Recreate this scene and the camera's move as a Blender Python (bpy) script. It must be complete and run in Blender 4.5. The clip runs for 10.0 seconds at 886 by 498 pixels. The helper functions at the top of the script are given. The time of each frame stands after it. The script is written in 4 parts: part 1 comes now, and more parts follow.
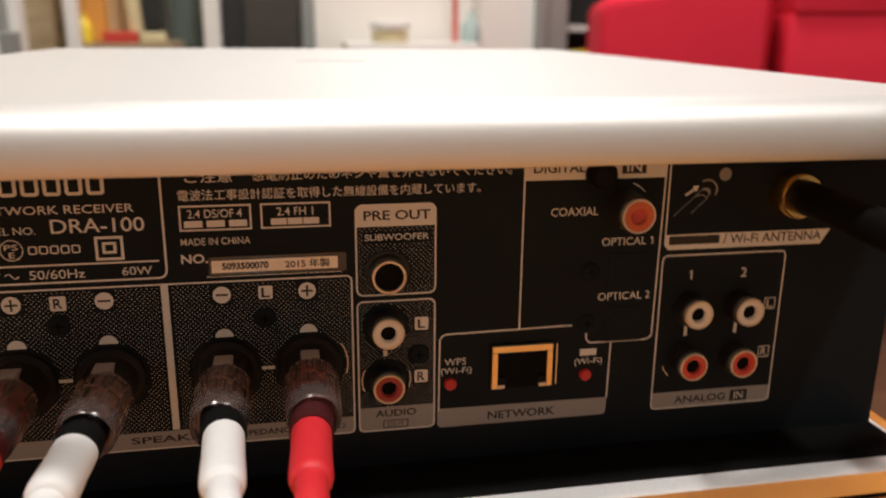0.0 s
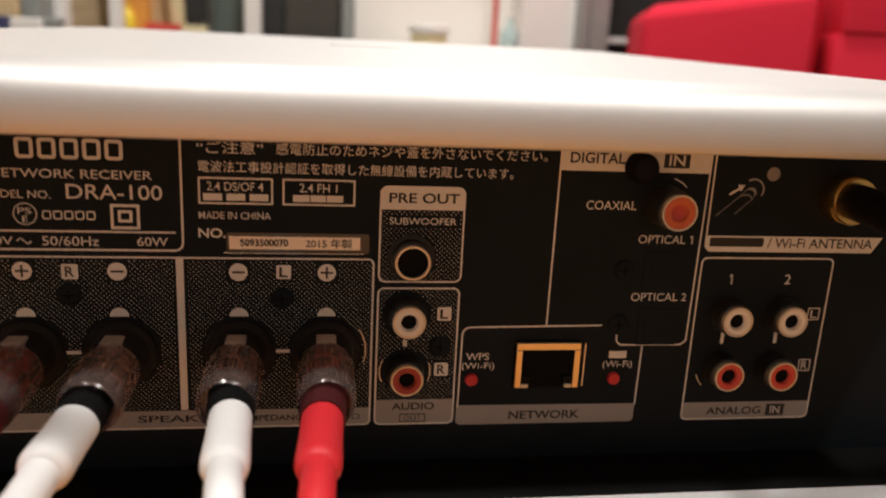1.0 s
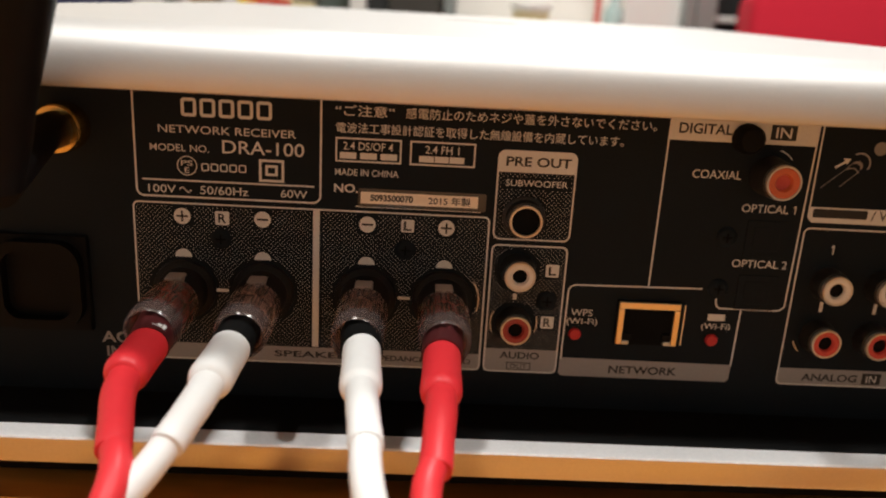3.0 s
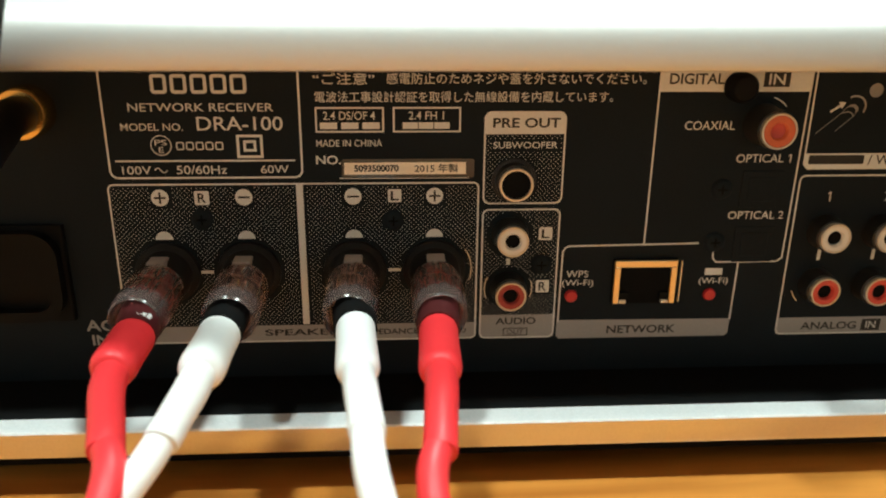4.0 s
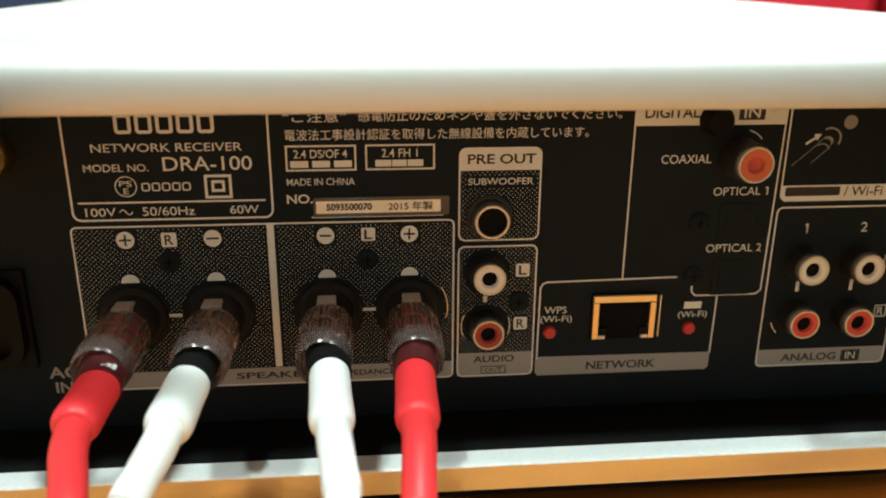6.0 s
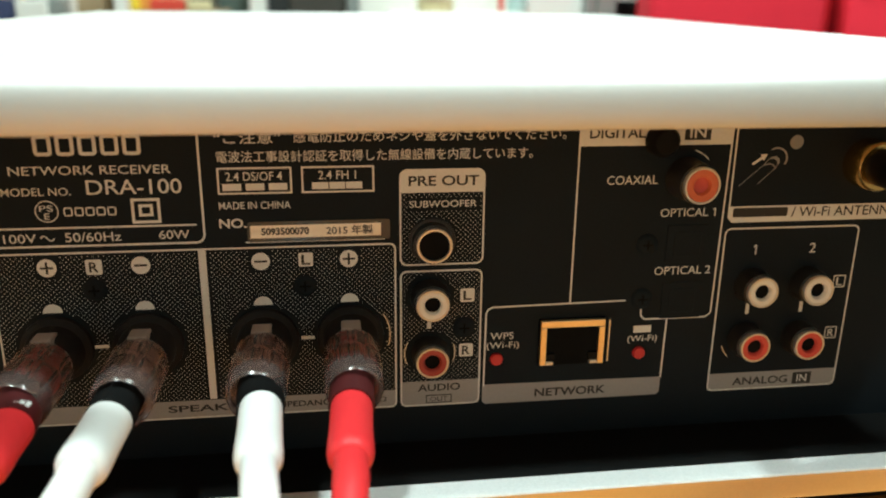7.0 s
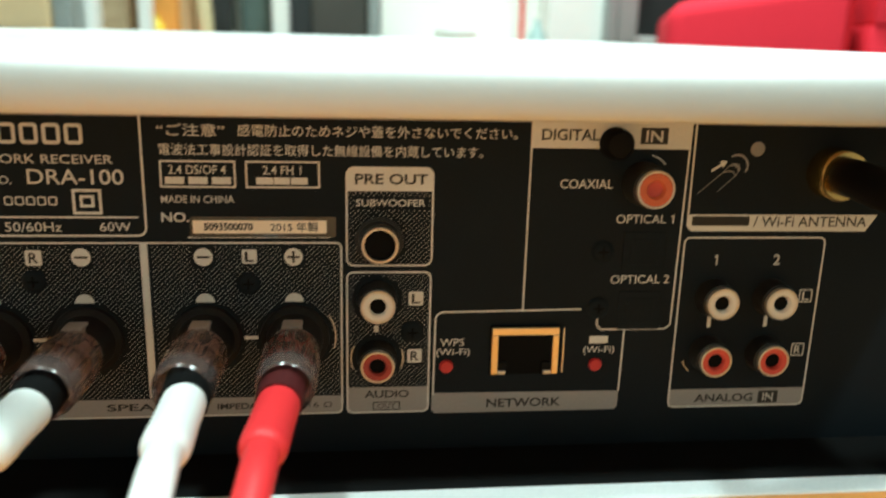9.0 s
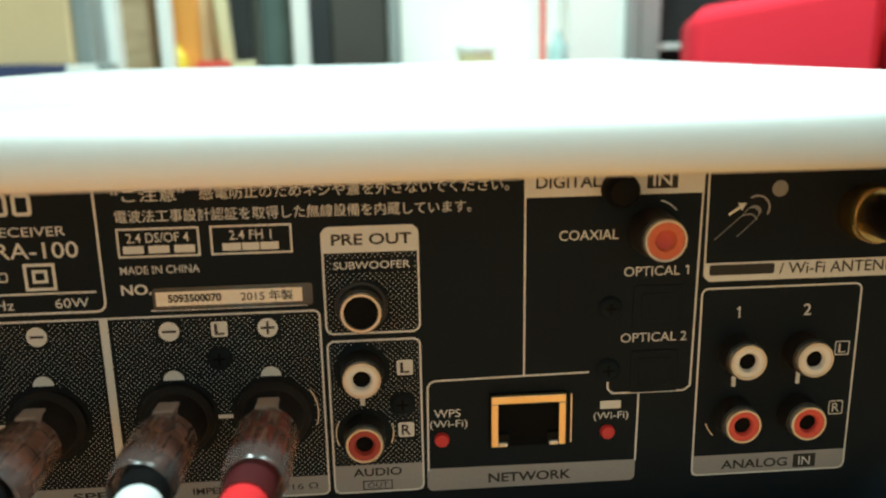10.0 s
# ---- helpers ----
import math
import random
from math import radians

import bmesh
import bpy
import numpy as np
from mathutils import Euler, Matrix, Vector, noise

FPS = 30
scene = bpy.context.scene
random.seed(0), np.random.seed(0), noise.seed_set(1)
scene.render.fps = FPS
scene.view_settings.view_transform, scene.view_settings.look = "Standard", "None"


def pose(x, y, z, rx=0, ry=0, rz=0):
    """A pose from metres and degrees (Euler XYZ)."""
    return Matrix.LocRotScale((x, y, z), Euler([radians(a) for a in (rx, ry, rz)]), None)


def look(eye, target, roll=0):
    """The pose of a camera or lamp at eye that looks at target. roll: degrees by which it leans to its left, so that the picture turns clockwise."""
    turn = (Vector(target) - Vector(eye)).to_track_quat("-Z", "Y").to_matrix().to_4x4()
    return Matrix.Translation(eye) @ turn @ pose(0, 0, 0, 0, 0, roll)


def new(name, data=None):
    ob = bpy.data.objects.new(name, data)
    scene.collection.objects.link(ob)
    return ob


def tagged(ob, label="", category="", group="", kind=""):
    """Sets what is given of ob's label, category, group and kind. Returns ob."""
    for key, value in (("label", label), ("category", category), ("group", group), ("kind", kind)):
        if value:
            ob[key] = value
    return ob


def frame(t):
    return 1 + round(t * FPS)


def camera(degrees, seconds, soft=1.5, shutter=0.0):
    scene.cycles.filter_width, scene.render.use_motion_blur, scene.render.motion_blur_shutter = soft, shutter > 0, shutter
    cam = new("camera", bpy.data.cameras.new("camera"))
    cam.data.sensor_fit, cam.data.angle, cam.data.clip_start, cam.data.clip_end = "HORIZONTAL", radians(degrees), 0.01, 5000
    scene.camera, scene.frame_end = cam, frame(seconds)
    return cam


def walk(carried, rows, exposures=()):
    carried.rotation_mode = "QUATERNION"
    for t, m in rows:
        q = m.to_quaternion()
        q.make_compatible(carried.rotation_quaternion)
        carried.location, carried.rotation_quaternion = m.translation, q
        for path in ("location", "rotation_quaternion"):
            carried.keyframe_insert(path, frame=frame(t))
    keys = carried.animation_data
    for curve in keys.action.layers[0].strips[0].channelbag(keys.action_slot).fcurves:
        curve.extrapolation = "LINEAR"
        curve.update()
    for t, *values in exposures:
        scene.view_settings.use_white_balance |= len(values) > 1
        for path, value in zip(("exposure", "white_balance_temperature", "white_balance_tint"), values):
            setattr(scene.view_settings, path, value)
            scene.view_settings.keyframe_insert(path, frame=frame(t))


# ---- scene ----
# ---- camera ----
cam = camera(57.13, 10.0, soft=2.0, shutter=0.3)
cam.data.dof.use_dof = True
cam.data.dof.focus_distance = 0.185
cam.data.dof.aperture_fstop = 15.0
PATH = [
    (0, (-0.003, -0.1812, 0.0599), (0.1792, 0.7648, -0.208), 0.50),
    (0.2, (-0.003, -0.182, 0.061), (0.165, 0.765, -0.191), 1.80),
    (0.5, (-0.0038, -0.1819, 0.06), (0.1587, 0.7734, -0.1873), 0.40),
    (0.8, (-0.0014, -0.1788, 0.0549), (0.1388, 0.7798, -0.1928), 1.67),
    (1, (-0.0014, -0.1742, 0.0532), (0.1472, 0.7799, -0.2068), 2.94),
    (1.2, (0.0012, -0.1735, 0.0506), (0.16, 0.774, -0.2272), 3.15),
    (1.5, (-0.0005, -0.18, 0.0472), (0.1557, 0.764, -0.2435), 3.10),
    (1.8, (-0.0069, -0.1923, 0.0504), (0.0741, 0.7614, -0.2395), 4.72),
    (2, (-0.0057, -0.193, 0.0553), (0.0357, 0.7632, -0.2343), 3.57),
    (2.2, (-0.0064, -0.1906, 0.0585), (0.0327, 0.7642, -0.236), 3.40),
    (2.4, (-0.0051, -0.1816, 0.0591), (0.0461, 0.7628, -0.2658), 4.72),
    (2.5, (-0.0061, -0.1819, 0.0519), (0.1072, 0.769, -0.2361), 6.18),
    (2.7, (-0.0081, -0.191, 0.0519), (0.0538, 0.7663, -0.2305), 5.53),
    (3.8, (-0.008, -0.1844, 0.055), (0.0436, 0.7558, -0.2817), 0.19),
    (4, (-0.0094, -0.1837, 0.0539), (0.0492, 0.7537, -0.2893), 0.56),
    (4.5, (-0.0095, -0.1852, 0.0546), (0.054, 0.7544, -0.2816), 0.39),
    (5, (-0.0091, -0.1822, 0.0582), (0.0678, 0.7553, -0.281), 0.10),
    (5.5, (-0.0101, -0.18, 0.0576), (0.079, 0.7614, -0.2676), 0.21),
    (6, (-0.009, -0.1781, 0.0576), (0.0799, 0.7633, -0.2677), 0.31),
    (6.2, (-0.0052, -0.1736, 0.0601), (0.1094, 0.7678, -0.2571), 0.26),
    (7.3, (-0.0028, -0.1713, 0.0556), (0.1309, 0.7733, -0.2441), 0.49),
    (7.5, (-0.0032, -0.1698, 0.0565), (0.1338, 0.7745, -0.2425), 0.30),
    (8, (-0.0021, -0.1672, 0.057), (0.1374, 0.7752, -0.2469), 0.12),
    (8.5, (-0.0015, -0.1667, 0.0547), (0.1386, 0.7767, -0.246), 0.34),
    (8.7, (-0.0008, -0.1669, 0.0536), (0.142, 0.7787, -0.2388), 0.30),
    (8.9, (0.0061, -0.1716, 0.0462), (0.1336, 0.7851, -0.2154), 1.24),
    (9, (0.0136, -0.1727, 0.0474), (0.1193, 0.7886, -0.2069), 1.51),
    (9.2, (0.0196, -0.1659, 0.049), (0.113, 0.8022, -0.1831), 1.58),
    (9.5, (0.0202, -0.1598, 0.0492), (0.113, 0.8091, -0.1805), 0.80),
    (9.7, (0.0229, -0.1561, 0.052), (0.092, 0.8137, -0.1818), -0.26),
    (10, (0.0243, -0.1547, 0.0528), (0.0915, 0.814, -0.1859), -1.12),
]
EXPOSURES = [
    (0.0, -0.42, 6560, 14.0), (2.7, -0.48, 6560, 15.0), (3.8, 0.13, 5720, -10.0), (8.5, 0.22, 5450, -17.0), (10.0, 0.30, 5120, -23.0),
]
walk(cam, [(t, look(eye, target, roll)) for t, eye, target, roll in PATH], EXPOSURES)

# ---- world and lamps ----
world = bpy.data.worlds.new("room_dark")
scene.world = world
world.use_nodes = True
world.node_tree.nodes["Background"].inputs["Color"].default_value = (0.9, 0.85, 0.75, 1)
world.node_tree.nodes["Background"].inputs["Strength"].default_value = 0.012


def area_lamp(name, place, size, watts, colour):
    data = bpy.data.lights.new(name, "AREA")
    data.shape, data.size, data.energy, data.color = "DISK", size, watts, colour
    ob = new(name, data)
    ob.matrix_world = Matrix.Translation(place)
    return ob


LAMP_A = (0.78, -0.45, 1.80)
LAMP_C = (-0.36, -0.43, 1.80)
# Unseen lamp added over the far side to brighten the background.
LAMP_FILL = (0.30, 1.05, 1.80)
area_lamp("ceiling_lamp_light", LAMP_A, 0.13, 24, (1.0, 0.97, 0.92))
area_lamp("near_ceiling_lamp_light", LAMP_C, 0.13, 26, (1.0, 0.97, 0.92))
area_lamp("far_fill_light", LAMP_FILL, 0.42, 43, (1.0, 0.97, 0.92))


# ---- materials ----
def material(name, colour, rough=0.5, metal=0.0, grain=0.0, scale=200.0, bump=0.0, blot=0.0, blot_scale=12.0, trans=0.0, sheen=0.0, coat=0.0, spec=0.5, ior=1.45, rvar=0.16):
    m = bpy.data.materials.new(name)
    m.use_nodes = True
    nt = m.node_tree
    b = nt.nodes["Principled BSDF"]
    b.inputs["Base Color"].default_value = (*colour, 1)
    b.inputs["Roughness"].default_value = rough
    b.inputs["Metallic"].default_value = metal
    b.inputs["Transmission Weight"].default_value = trans
    b.inputs["Sheen Weight"].default_value = sheen
    b.inputs["Coat Weight"].default_value = coat
    b.inputs["Specular IOR Level"].default_value = spec
    b.inputs["IOR"].default_value = ior
    co = nt.nodes.new("ShaderNodeTexCoord")
    if grain or blot or bump:
        fine = nt.nodes.new("ShaderNodeTexNoise")
        fine.inputs["Scale"].default_value = scale
        fine.inputs["Detail"].default_value = 4
        nt.links.new(co.outputs["Object"], fine.inputs["Vector"])
        wide = nt.nodes.new("ShaderNodeTexNoise")
        wide.inputs["Scale"].default_value = blot_scale
        nt.links.new(co.outputs["Object"], wide.inputs["Vector"])
        mix = nt.nodes.new("ShaderNodeMixRGB")
        mix.blend_type = "MIX"
        mix.inputs[1].default_value = (*[c * (1 - grain - blot) for c in colour], 1)
        mix.inputs[2].default_value = (*[min(1.0, c * (1 + grain + blot)) for c in colour], 1)
        w = nt.nodes.new("ShaderNodeMath")
        w.operation = "MULTIPLY_ADD"
        s = (grain + blot) or 1.0
        w.inputs[1].default_value = grain / s
        nt.links.new(fine.outputs["Fac"], w.inputs[0])
        v = nt.nodes.new("ShaderNodeMath")
        v.operation = "MULTIPLY"
        v.inputs[1].default_value = blot / s
        nt.links.new(wide.outputs["Fac"], v.inputs[0])
        nt.links.new(v.outputs[0], w.inputs[2])
        nt.links.new(w.outputs[0], mix.inputs[0])
        nt.links.new(mix.outputs[0], b.inputs["Base Color"])
        rr = nt.nodes.new("ShaderNodeMath")
        rr.operation = "MULTIPLY_ADD"
        rr.inputs[1].default_value = rvar
        rr.inputs[2].default_value = rough - rvar / 2
        nt.links.new(wide.outputs["Fac"], rr.inputs[0])
        nt.links.new(rr.outputs[0], b.inputs["Roughness"])
        if bump:
            bp = nt.nodes.new("ShaderNodeBump")
            bp.inputs["Strength"].default_value = bump
            bp.inputs["Distance"].default_value = 0.0004
            nt.links.new(fine.outputs["Fac"], bp.inputs["Height"])
            nt.links.new(bp.outputs["Normal"], b.inputs["Normal"])
    return m


def wood(name, dark, light, rough=0.35, across=9.0, along=1.2):
    m = bpy.data.materials.new(name)
    m.use_nodes = True
    nt = m.node_tree
    b = nt.nodes["Principled BSDF"]
    b.inputs["Roughness"].default_value = rough
    co = nt.nodes.new("ShaderNodeTexCoord")
    mp = nt.nodes.new("ShaderNodeMapping")
    mp.inputs["Scale"].default_value = (along, across, across)
    nt.links.new(co.outputs["Object"], mp.inputs["Vector"])
    n1 = nt.nodes.new("ShaderNodeTexNoise")
    n1.inputs["Scale"].default_value = 6.0
    n1.inputs["Detail"].default_value = 8
    n1.inputs["Distortion"].default_value = 0.7
    nt.links.new(mp.outputs[0], n1.inputs["Vector"])
    ramp = nt.nodes.new("ShaderNodeValToRGB")
    ramp.color_ramp.elements[0].position, ramp.color_ramp.elements[1].position = 0.32, 0.68
    ramp.color_ramp.elements[0].color, ramp.color_ramp.elements[1].color = (*dark, 1), (*light, 1)
    nt.links.new(n1.outputs["Fac"], ramp.inputs[0])
    nt.links.new(ramp.outputs[0], b.inputs["Base Color"])
    bp = nt.nodes.new("ShaderNodeBump")
    bp.inputs["Strength"].default_value = 0.15
    bp.inputs["Distance"].default_value = 0.0005
    nt.links.new(n1.outputs["Fac"], bp.inputs["Height"])
    nt.links.new(bp.outputs["Normal"], b.inputs["Normal"])
    return m


ALU = material("silver_satin_aluminium", (0.645, 0.645, 0.63), 0.50, 0.62, 0.03, 3200, 0.10, 0.0, 30, rvar=0.02)
LIP = material("brushed_aluminium_edge", (0.90, 0.92, 0.92), 0.40, 0.35, 0.15, 1900, 0.6, 0.04, 60)
EDGE = material("polished_aluminium_edge", (0.78, 0.74, 0.68), 0.32, 1.0, 0.06, 1500, 0.15, 0.04, 60)
BLACK = material("black_painted_steel", (0.0104, 0.0147, 0.0192), 0.55, 0.0, 0.2, 1800, 0.1, 0.2, 40, spec=0.10)
TRAY = material("matt_black_tray", (0.0080, 0.0080, 0.0080), 0.7, 0.0, 0.2, 1500, 0.1, 0.2, 30, spec=0.03)
PLASTIC = material("black_plastic", (0.0065, 0.0065, 0.0068), 0.5, 0.0, 0.2, 900, 0.1, 0.2, 80, spec=0.10)
GREYPLASTIC = material("dark_grey_plastic", (0.028, 0.026, 0.025), 0.5, 0.0, 0.2, 900, 0.1, 0.2, 80)
DIMINK = material("dim_grey_silkscreen_ink", (0.26, 0.26, 0.26), 0.6, 0.0, 0.10, 1500, 0.0, 0.08, 60)
# Grey ink whose tone also holds the shade low on the panel.
GREYSHADEINK = material("grey_silkscreen_ink_with_shade", (0.33, 0.325, 0.325), 0.6, 0.0, 0.10, 1500, 0.0, 0.08, 60)
INK = material("white_silkscreen_ink", (0.71, 0.72, 0.71), 0.55, 0.0, 0.10, 1500, 0.0, 0.08, 60)
DARKINK = material("dark_silkscreen_ink", (0.02, 0.02, 0.018), 0.6, 0.0, 0.10, 1500)
PAPER = material("cream_label_paper", (0.96, 0.86, 0.74), 0.3, 0.0, 0.05, 900, 0.05, 0.04, 60)
TAPE = material("clear_tape_film", (0.075, 0.078, 0.080), 0.10, 0.0, 0.1, 300, 0.35, 0.2, 90)
WHITEJACK = material("white_jack_plastic", (0.82, 0.79, 0.75), 0.4, 0.0, 0.05, 900, 0.0, 0.05, 80)
REDJACK = material("red_jack_plastic", (0.62, 0.075, 0.06), 0.4, 0.0, 0.1, 900, 0.0, 0.1, 80)
DULLRED = material("dull_red_jack_plastic", (0.34, 0.048, 0.042), 0.5, 0.0, 0.1, 900, 0.0, 0.1, 80)
JACKBODY = material("black_jack_body", (0.020, 0.019, 0.018), 0.42, 0.0, 0.2, 900, 0.1, 0.2, 80, spec=0.4)
ORANGEJACK = material("orange_jack_plastic", (0.58, 0.135, 0.06), 0.4, 0.0, 0.1, 900, 0.0, 0.1, 80)
REDBUTTON = material("red_button_plastic", (0.55, 0.03, 0.04), 0.4, 0.0, 0.1, 900, 0.0, 0.1, 80)
NICKEL = material("nickel_shell", (0.72, 0.67, 0.60), 0.35, 0.7, 0.08, 1500, 0.05, 0.06, 90)
MARKGREY = material("faint_grey_mark", (0.14, 0.14, 0.13), 0.6, 0.0, 0.1, 300)
RIMGLINT = material("bare_metal_rim_glint", (0.75, 0.72, 0.66), 0.3, 0.6, 0.1, 900)
GOLD = material("gold_plated_ring", (0.95, 0.60, 0.20), 0.22, 1.0, 0.10, 1200, 0.1, 0.08, 90)
BRASS = material("brass_toned_port_shield", (0.90, 0.66, 0.36), 0.33, 0.85, 0.08, 1200, 0.1, 0.08, 90)
CLEAR = material("smoky_clear_knob", (0.80, 0.64, 0.60), 0.19, 0.0, 0.04, 400, 0.05, 0.05, 90, trans=0.95, ior=1.42, spec=0.6)
CLEAR_TAB = material("greyish_clear_tab", (0.46, 0.38, 0.35), 0.3, 0.0, 0.1, 400, 0.05, 0.1, 90)
POSTBASE = material("matt_black_terminal_base", (0.022, 0.020, 0.020), 0.6, 0.0, 0.2, 900, 0.1, 0.2, 80, spec=0.12)
CORE = material("brownish_inner_core", (0.66, 0.51, 0.47), 0.35, 0.3, 0.2, 300, 0.0, 0.3, 150)
REDCORE = material("red_inner_core", (0.52, 0.075, 0.065), 0.4, 0.0, 0.1, 500)
WHITERUBBER = material("white_rubber_sleeve", (0.86, 0.88, 0.875), 0.48, 0.0, 0.03, 500, 0.06, 0.03, 60)
REDRUBBER = material("red_rubber_sleeve", (0.72, 0.030, 0.040), 0.45, 0.0, 0.05, 500, 0.06, 0.05, 60)
TABLEWOOD = wood("orange_varnished_wood", (0.36, 0.125, 0.020), (0.74, 0.32, 0.06), 0.28)
BROWNWOOD = wood("brown_shelf_wood", (0.26, 0.19, 0.10), (0.42, 0.32, 0.19), 0.5)
FLOORWOOD = wood("floor_wood", (0.07, 0.04, 0.022), (0.14, 0.08, 0.045), 0.4, 6.0, 0.8)
WALLPAINT = material("white_wall_paint", (0.84, 0.82, 0.76), 0.75, 0.0, 0.02, 120, 0.2, 0.03, 3)
# Tone of the unseen walls, lowered so less light bounces onto the panel.
BEIGE = material("beige_unseen_wall_paint", (0.50, 0.46, 0.40), 0.75, 0.0, 0.03, 120, 0.2, 0.03, 3)
CEILPAINT = material("ceiling_paint", (0.84, 0.83, 0.79), 0.8, 0.0, 0.02, 120, 0.2, 0.02, 3)
WHITEPAINT = material("white_gloss_paint", (0.82, 0.82, 0.78), 0.4, 0.0, 0.02, 80, 0.05, 0.03, 4)
GREYFRAME = material("grey_metal_frame", (0.30, 0.33, 0.32), 0.45, 0.3, 0.05, 90, 0.05, 0.06, 6)
DARKDOOR = material("dark_grey_panel", (0.055, 0.052, 0.045), 0.4, 0.0, 0.1, 60, 0.05, 0.15, 5)
# Near-black for a door leaf edge and for shade painted into recesses.
NEARBLACK = material("dark_leaf_and_recess_shade", (0.02, 0.022, 0.022), 0.6, 0.0, 0.2, 40, 0.0, 0.2, 5)
CREAM = material("tan_cardboard", (0.62, 0.47, 0.26), 0.7, 0.0, 0.06, 90, 0.1, 0.08, 6)
ORANGE = material("orange_box_card", (0.70, 0.32, 0.06), 0.6, 0.0, 0.08, 60, 0.05, 0.1, 8)
YELLOW = material("yellow_plastic", (0.80, 0.62, 0.05), 0.4, 0.0, 0.05, 60, 0.0, 0.06, 8)
REDBOX = material("red_box_card", (0.62, 0.06, 0.04), 0.55, 0.0, 0.06, 60, 0.0, 0.08, 8)
PALE = material("pale_yellow_bag", (0.66, 0.58, 0.34), 0.6, 0.0, 0.08, 60, 0.1, 0.1, 10)
NAVY = material("navy_book_cloth", (0.045, 0.055, 0.13), 0.6, 0.0, 0.1, 90, 0.1, 0.1, 10)
CURTAIN = material("grey_curtain_cloth", (0.40, 0.41, 0.35), 0.85, 0.0, 0.1, 200, 0.2, 0.1, 10)
GLASSY = material("dark_window_pane", (0.10, 0.13, 0.115), 0.15, 0.0, 0.2, 8, 0.0, 0.4, 5)
TEAL = material("pale_blue_bottle", (0.55, 0.72, 0.70), 0.25, 0.0, 0.05, 60, 0.0, 0.08, 20, trans=0.3)
SOFARED = material("red_sofa_cloth", (0.70, 0.028, 0.055), 0.85, 0.0, 0.12, 500, 0.5, 0.08, 6, spec=0.15)
LAMPGLASS = bpy.data.materials.new("lamp_diffuser")
LAMPGLASS.use_nodes = True
LAMPGLASS.node_tree.nodes["Principled BSDF"].inputs["Emission Color"].default_value = (1.0, 0.93, 0.82, 1)
LAMPGLASS.node_tree.nodes["Principled BSDF"].inputs["Emission Strength"].default_value = 3.0

MM = 0.001
WORLD = {}


# ---- building helpers ----
def thing(name, base, label, category, group="", kind=""):
    ob = new(name)
    ob.empty_display_size = 0.02
    ob.matrix_world = Matrix.Translation(base)
    WORLD[ob] = Matrix.Translation(base)
    return tagged(ob, label, category, group, kind)


def place(ob, parent, loc):
    ob.matrix_basis = Matrix.Translation(loc)
    if parent:
        ob.parent = parent
        ob.matrix_parent_inverse = WORLD[parent].inverted()
    WORLD[ob] = Matrix.Translation(loc)
    return ob


def part(name, bm, mat, parent, label="", loc=(0, 0, 0), smooth=False, angle=40, kind=""):
    """Link a bmesh (or a mesh) as one mesh object under a thing or a part."""
    if isinstance(bm, bmesh.types.BMesh):
        bmesh.ops.recalc_face_normals(bm, faces=bm.faces[:])
        me = bpy.data.meshes.new(name)
        bm.to_mesh(me)
        bm.free()
        if smooth:
            me.shade_smooth()
            me.set_sharp_from_angle(angle=radians(angle))
        me.materials.append(mat)
    else:
        me = bm
    ob = place(new(name, me), parent, loc)
    if label:
        ob["label"] = label
    if kind:
        ob["kind"] = kind
    return ob


def box(x0, x1, y0, y1, z0, z1, bevel=0.0, segments=2):
    bm = bmesh.new()
    bmesh.ops.create_cube(bm, size=1)
    for v in bm.verts:
        v.co = Vector(((x0 + x1) / 2 + v.co.x * (x1 - x0), (y0 + y1) / 2 + v.co.y * (y1 - y0), (z0 + z1) / 2 + v.co.z * (z1 - z0)))
    if bevel:
        bmesh.ops.bevel(bm, geom=bm.edges[:], offset=bevel, segments=segments, affect="EDGES", profile=0.5)
    return bm


def lathe(profile, seg=32, bm=None, at=(0, 0)):
    """Turned about an axis along y: (radius, y) in mm, the first and last radius may be 0."""
    bm = bm or bmesh.new()
    rings = []
    for r, y in profile:
        if r == 0:
            rings.append([bm.verts.new((at[0] * MM, y * MM, at[1] * MM))])
        else:
            rings.append([bm.verts.new(((at[0] + r * math.cos(2 * math.pi * i / seg)) * MM, y * MM, (at[1] + r * math.sin(2 * math.pi * i / seg)) * MM)) for i in range(seg)])
    for a, b in zip(rings, rings[1:]):
        for i in range(seg):
            j = (i + 1) % seg
            if len(a) == 1 and len(b) > 1:
                bm.faces.new((a[0], b[i], b[j]))
            elif len(b) == 1 and len(a) > 1:
                bm.faces.new((a[i], a[j], b[0]))
            elif len(a) > 1:
                bm.faces.new((a[i], a[j], b[j], b[i]))
    return bm


def rounded(x0, x1, y0, y1, r, n=8, near=None):
    """Outline of a rounded rectangle, counter-clockwise."""
    out = []
    q = r if near is None else near
    for cx, cy, a0, r in ((x1 - r, y1 - r, 0, r), (x0 + r, y1 - r, 90, r), (x0 + q, y0 + q, 180, q), (x1 - q, y0 + q, 270, q)):
        for i in range(n + 1):
            a = radians(a0 + 90 * i / n)
            out.append((cx + r * math.cos(a), cy + r * math.sin(a)))
    return out


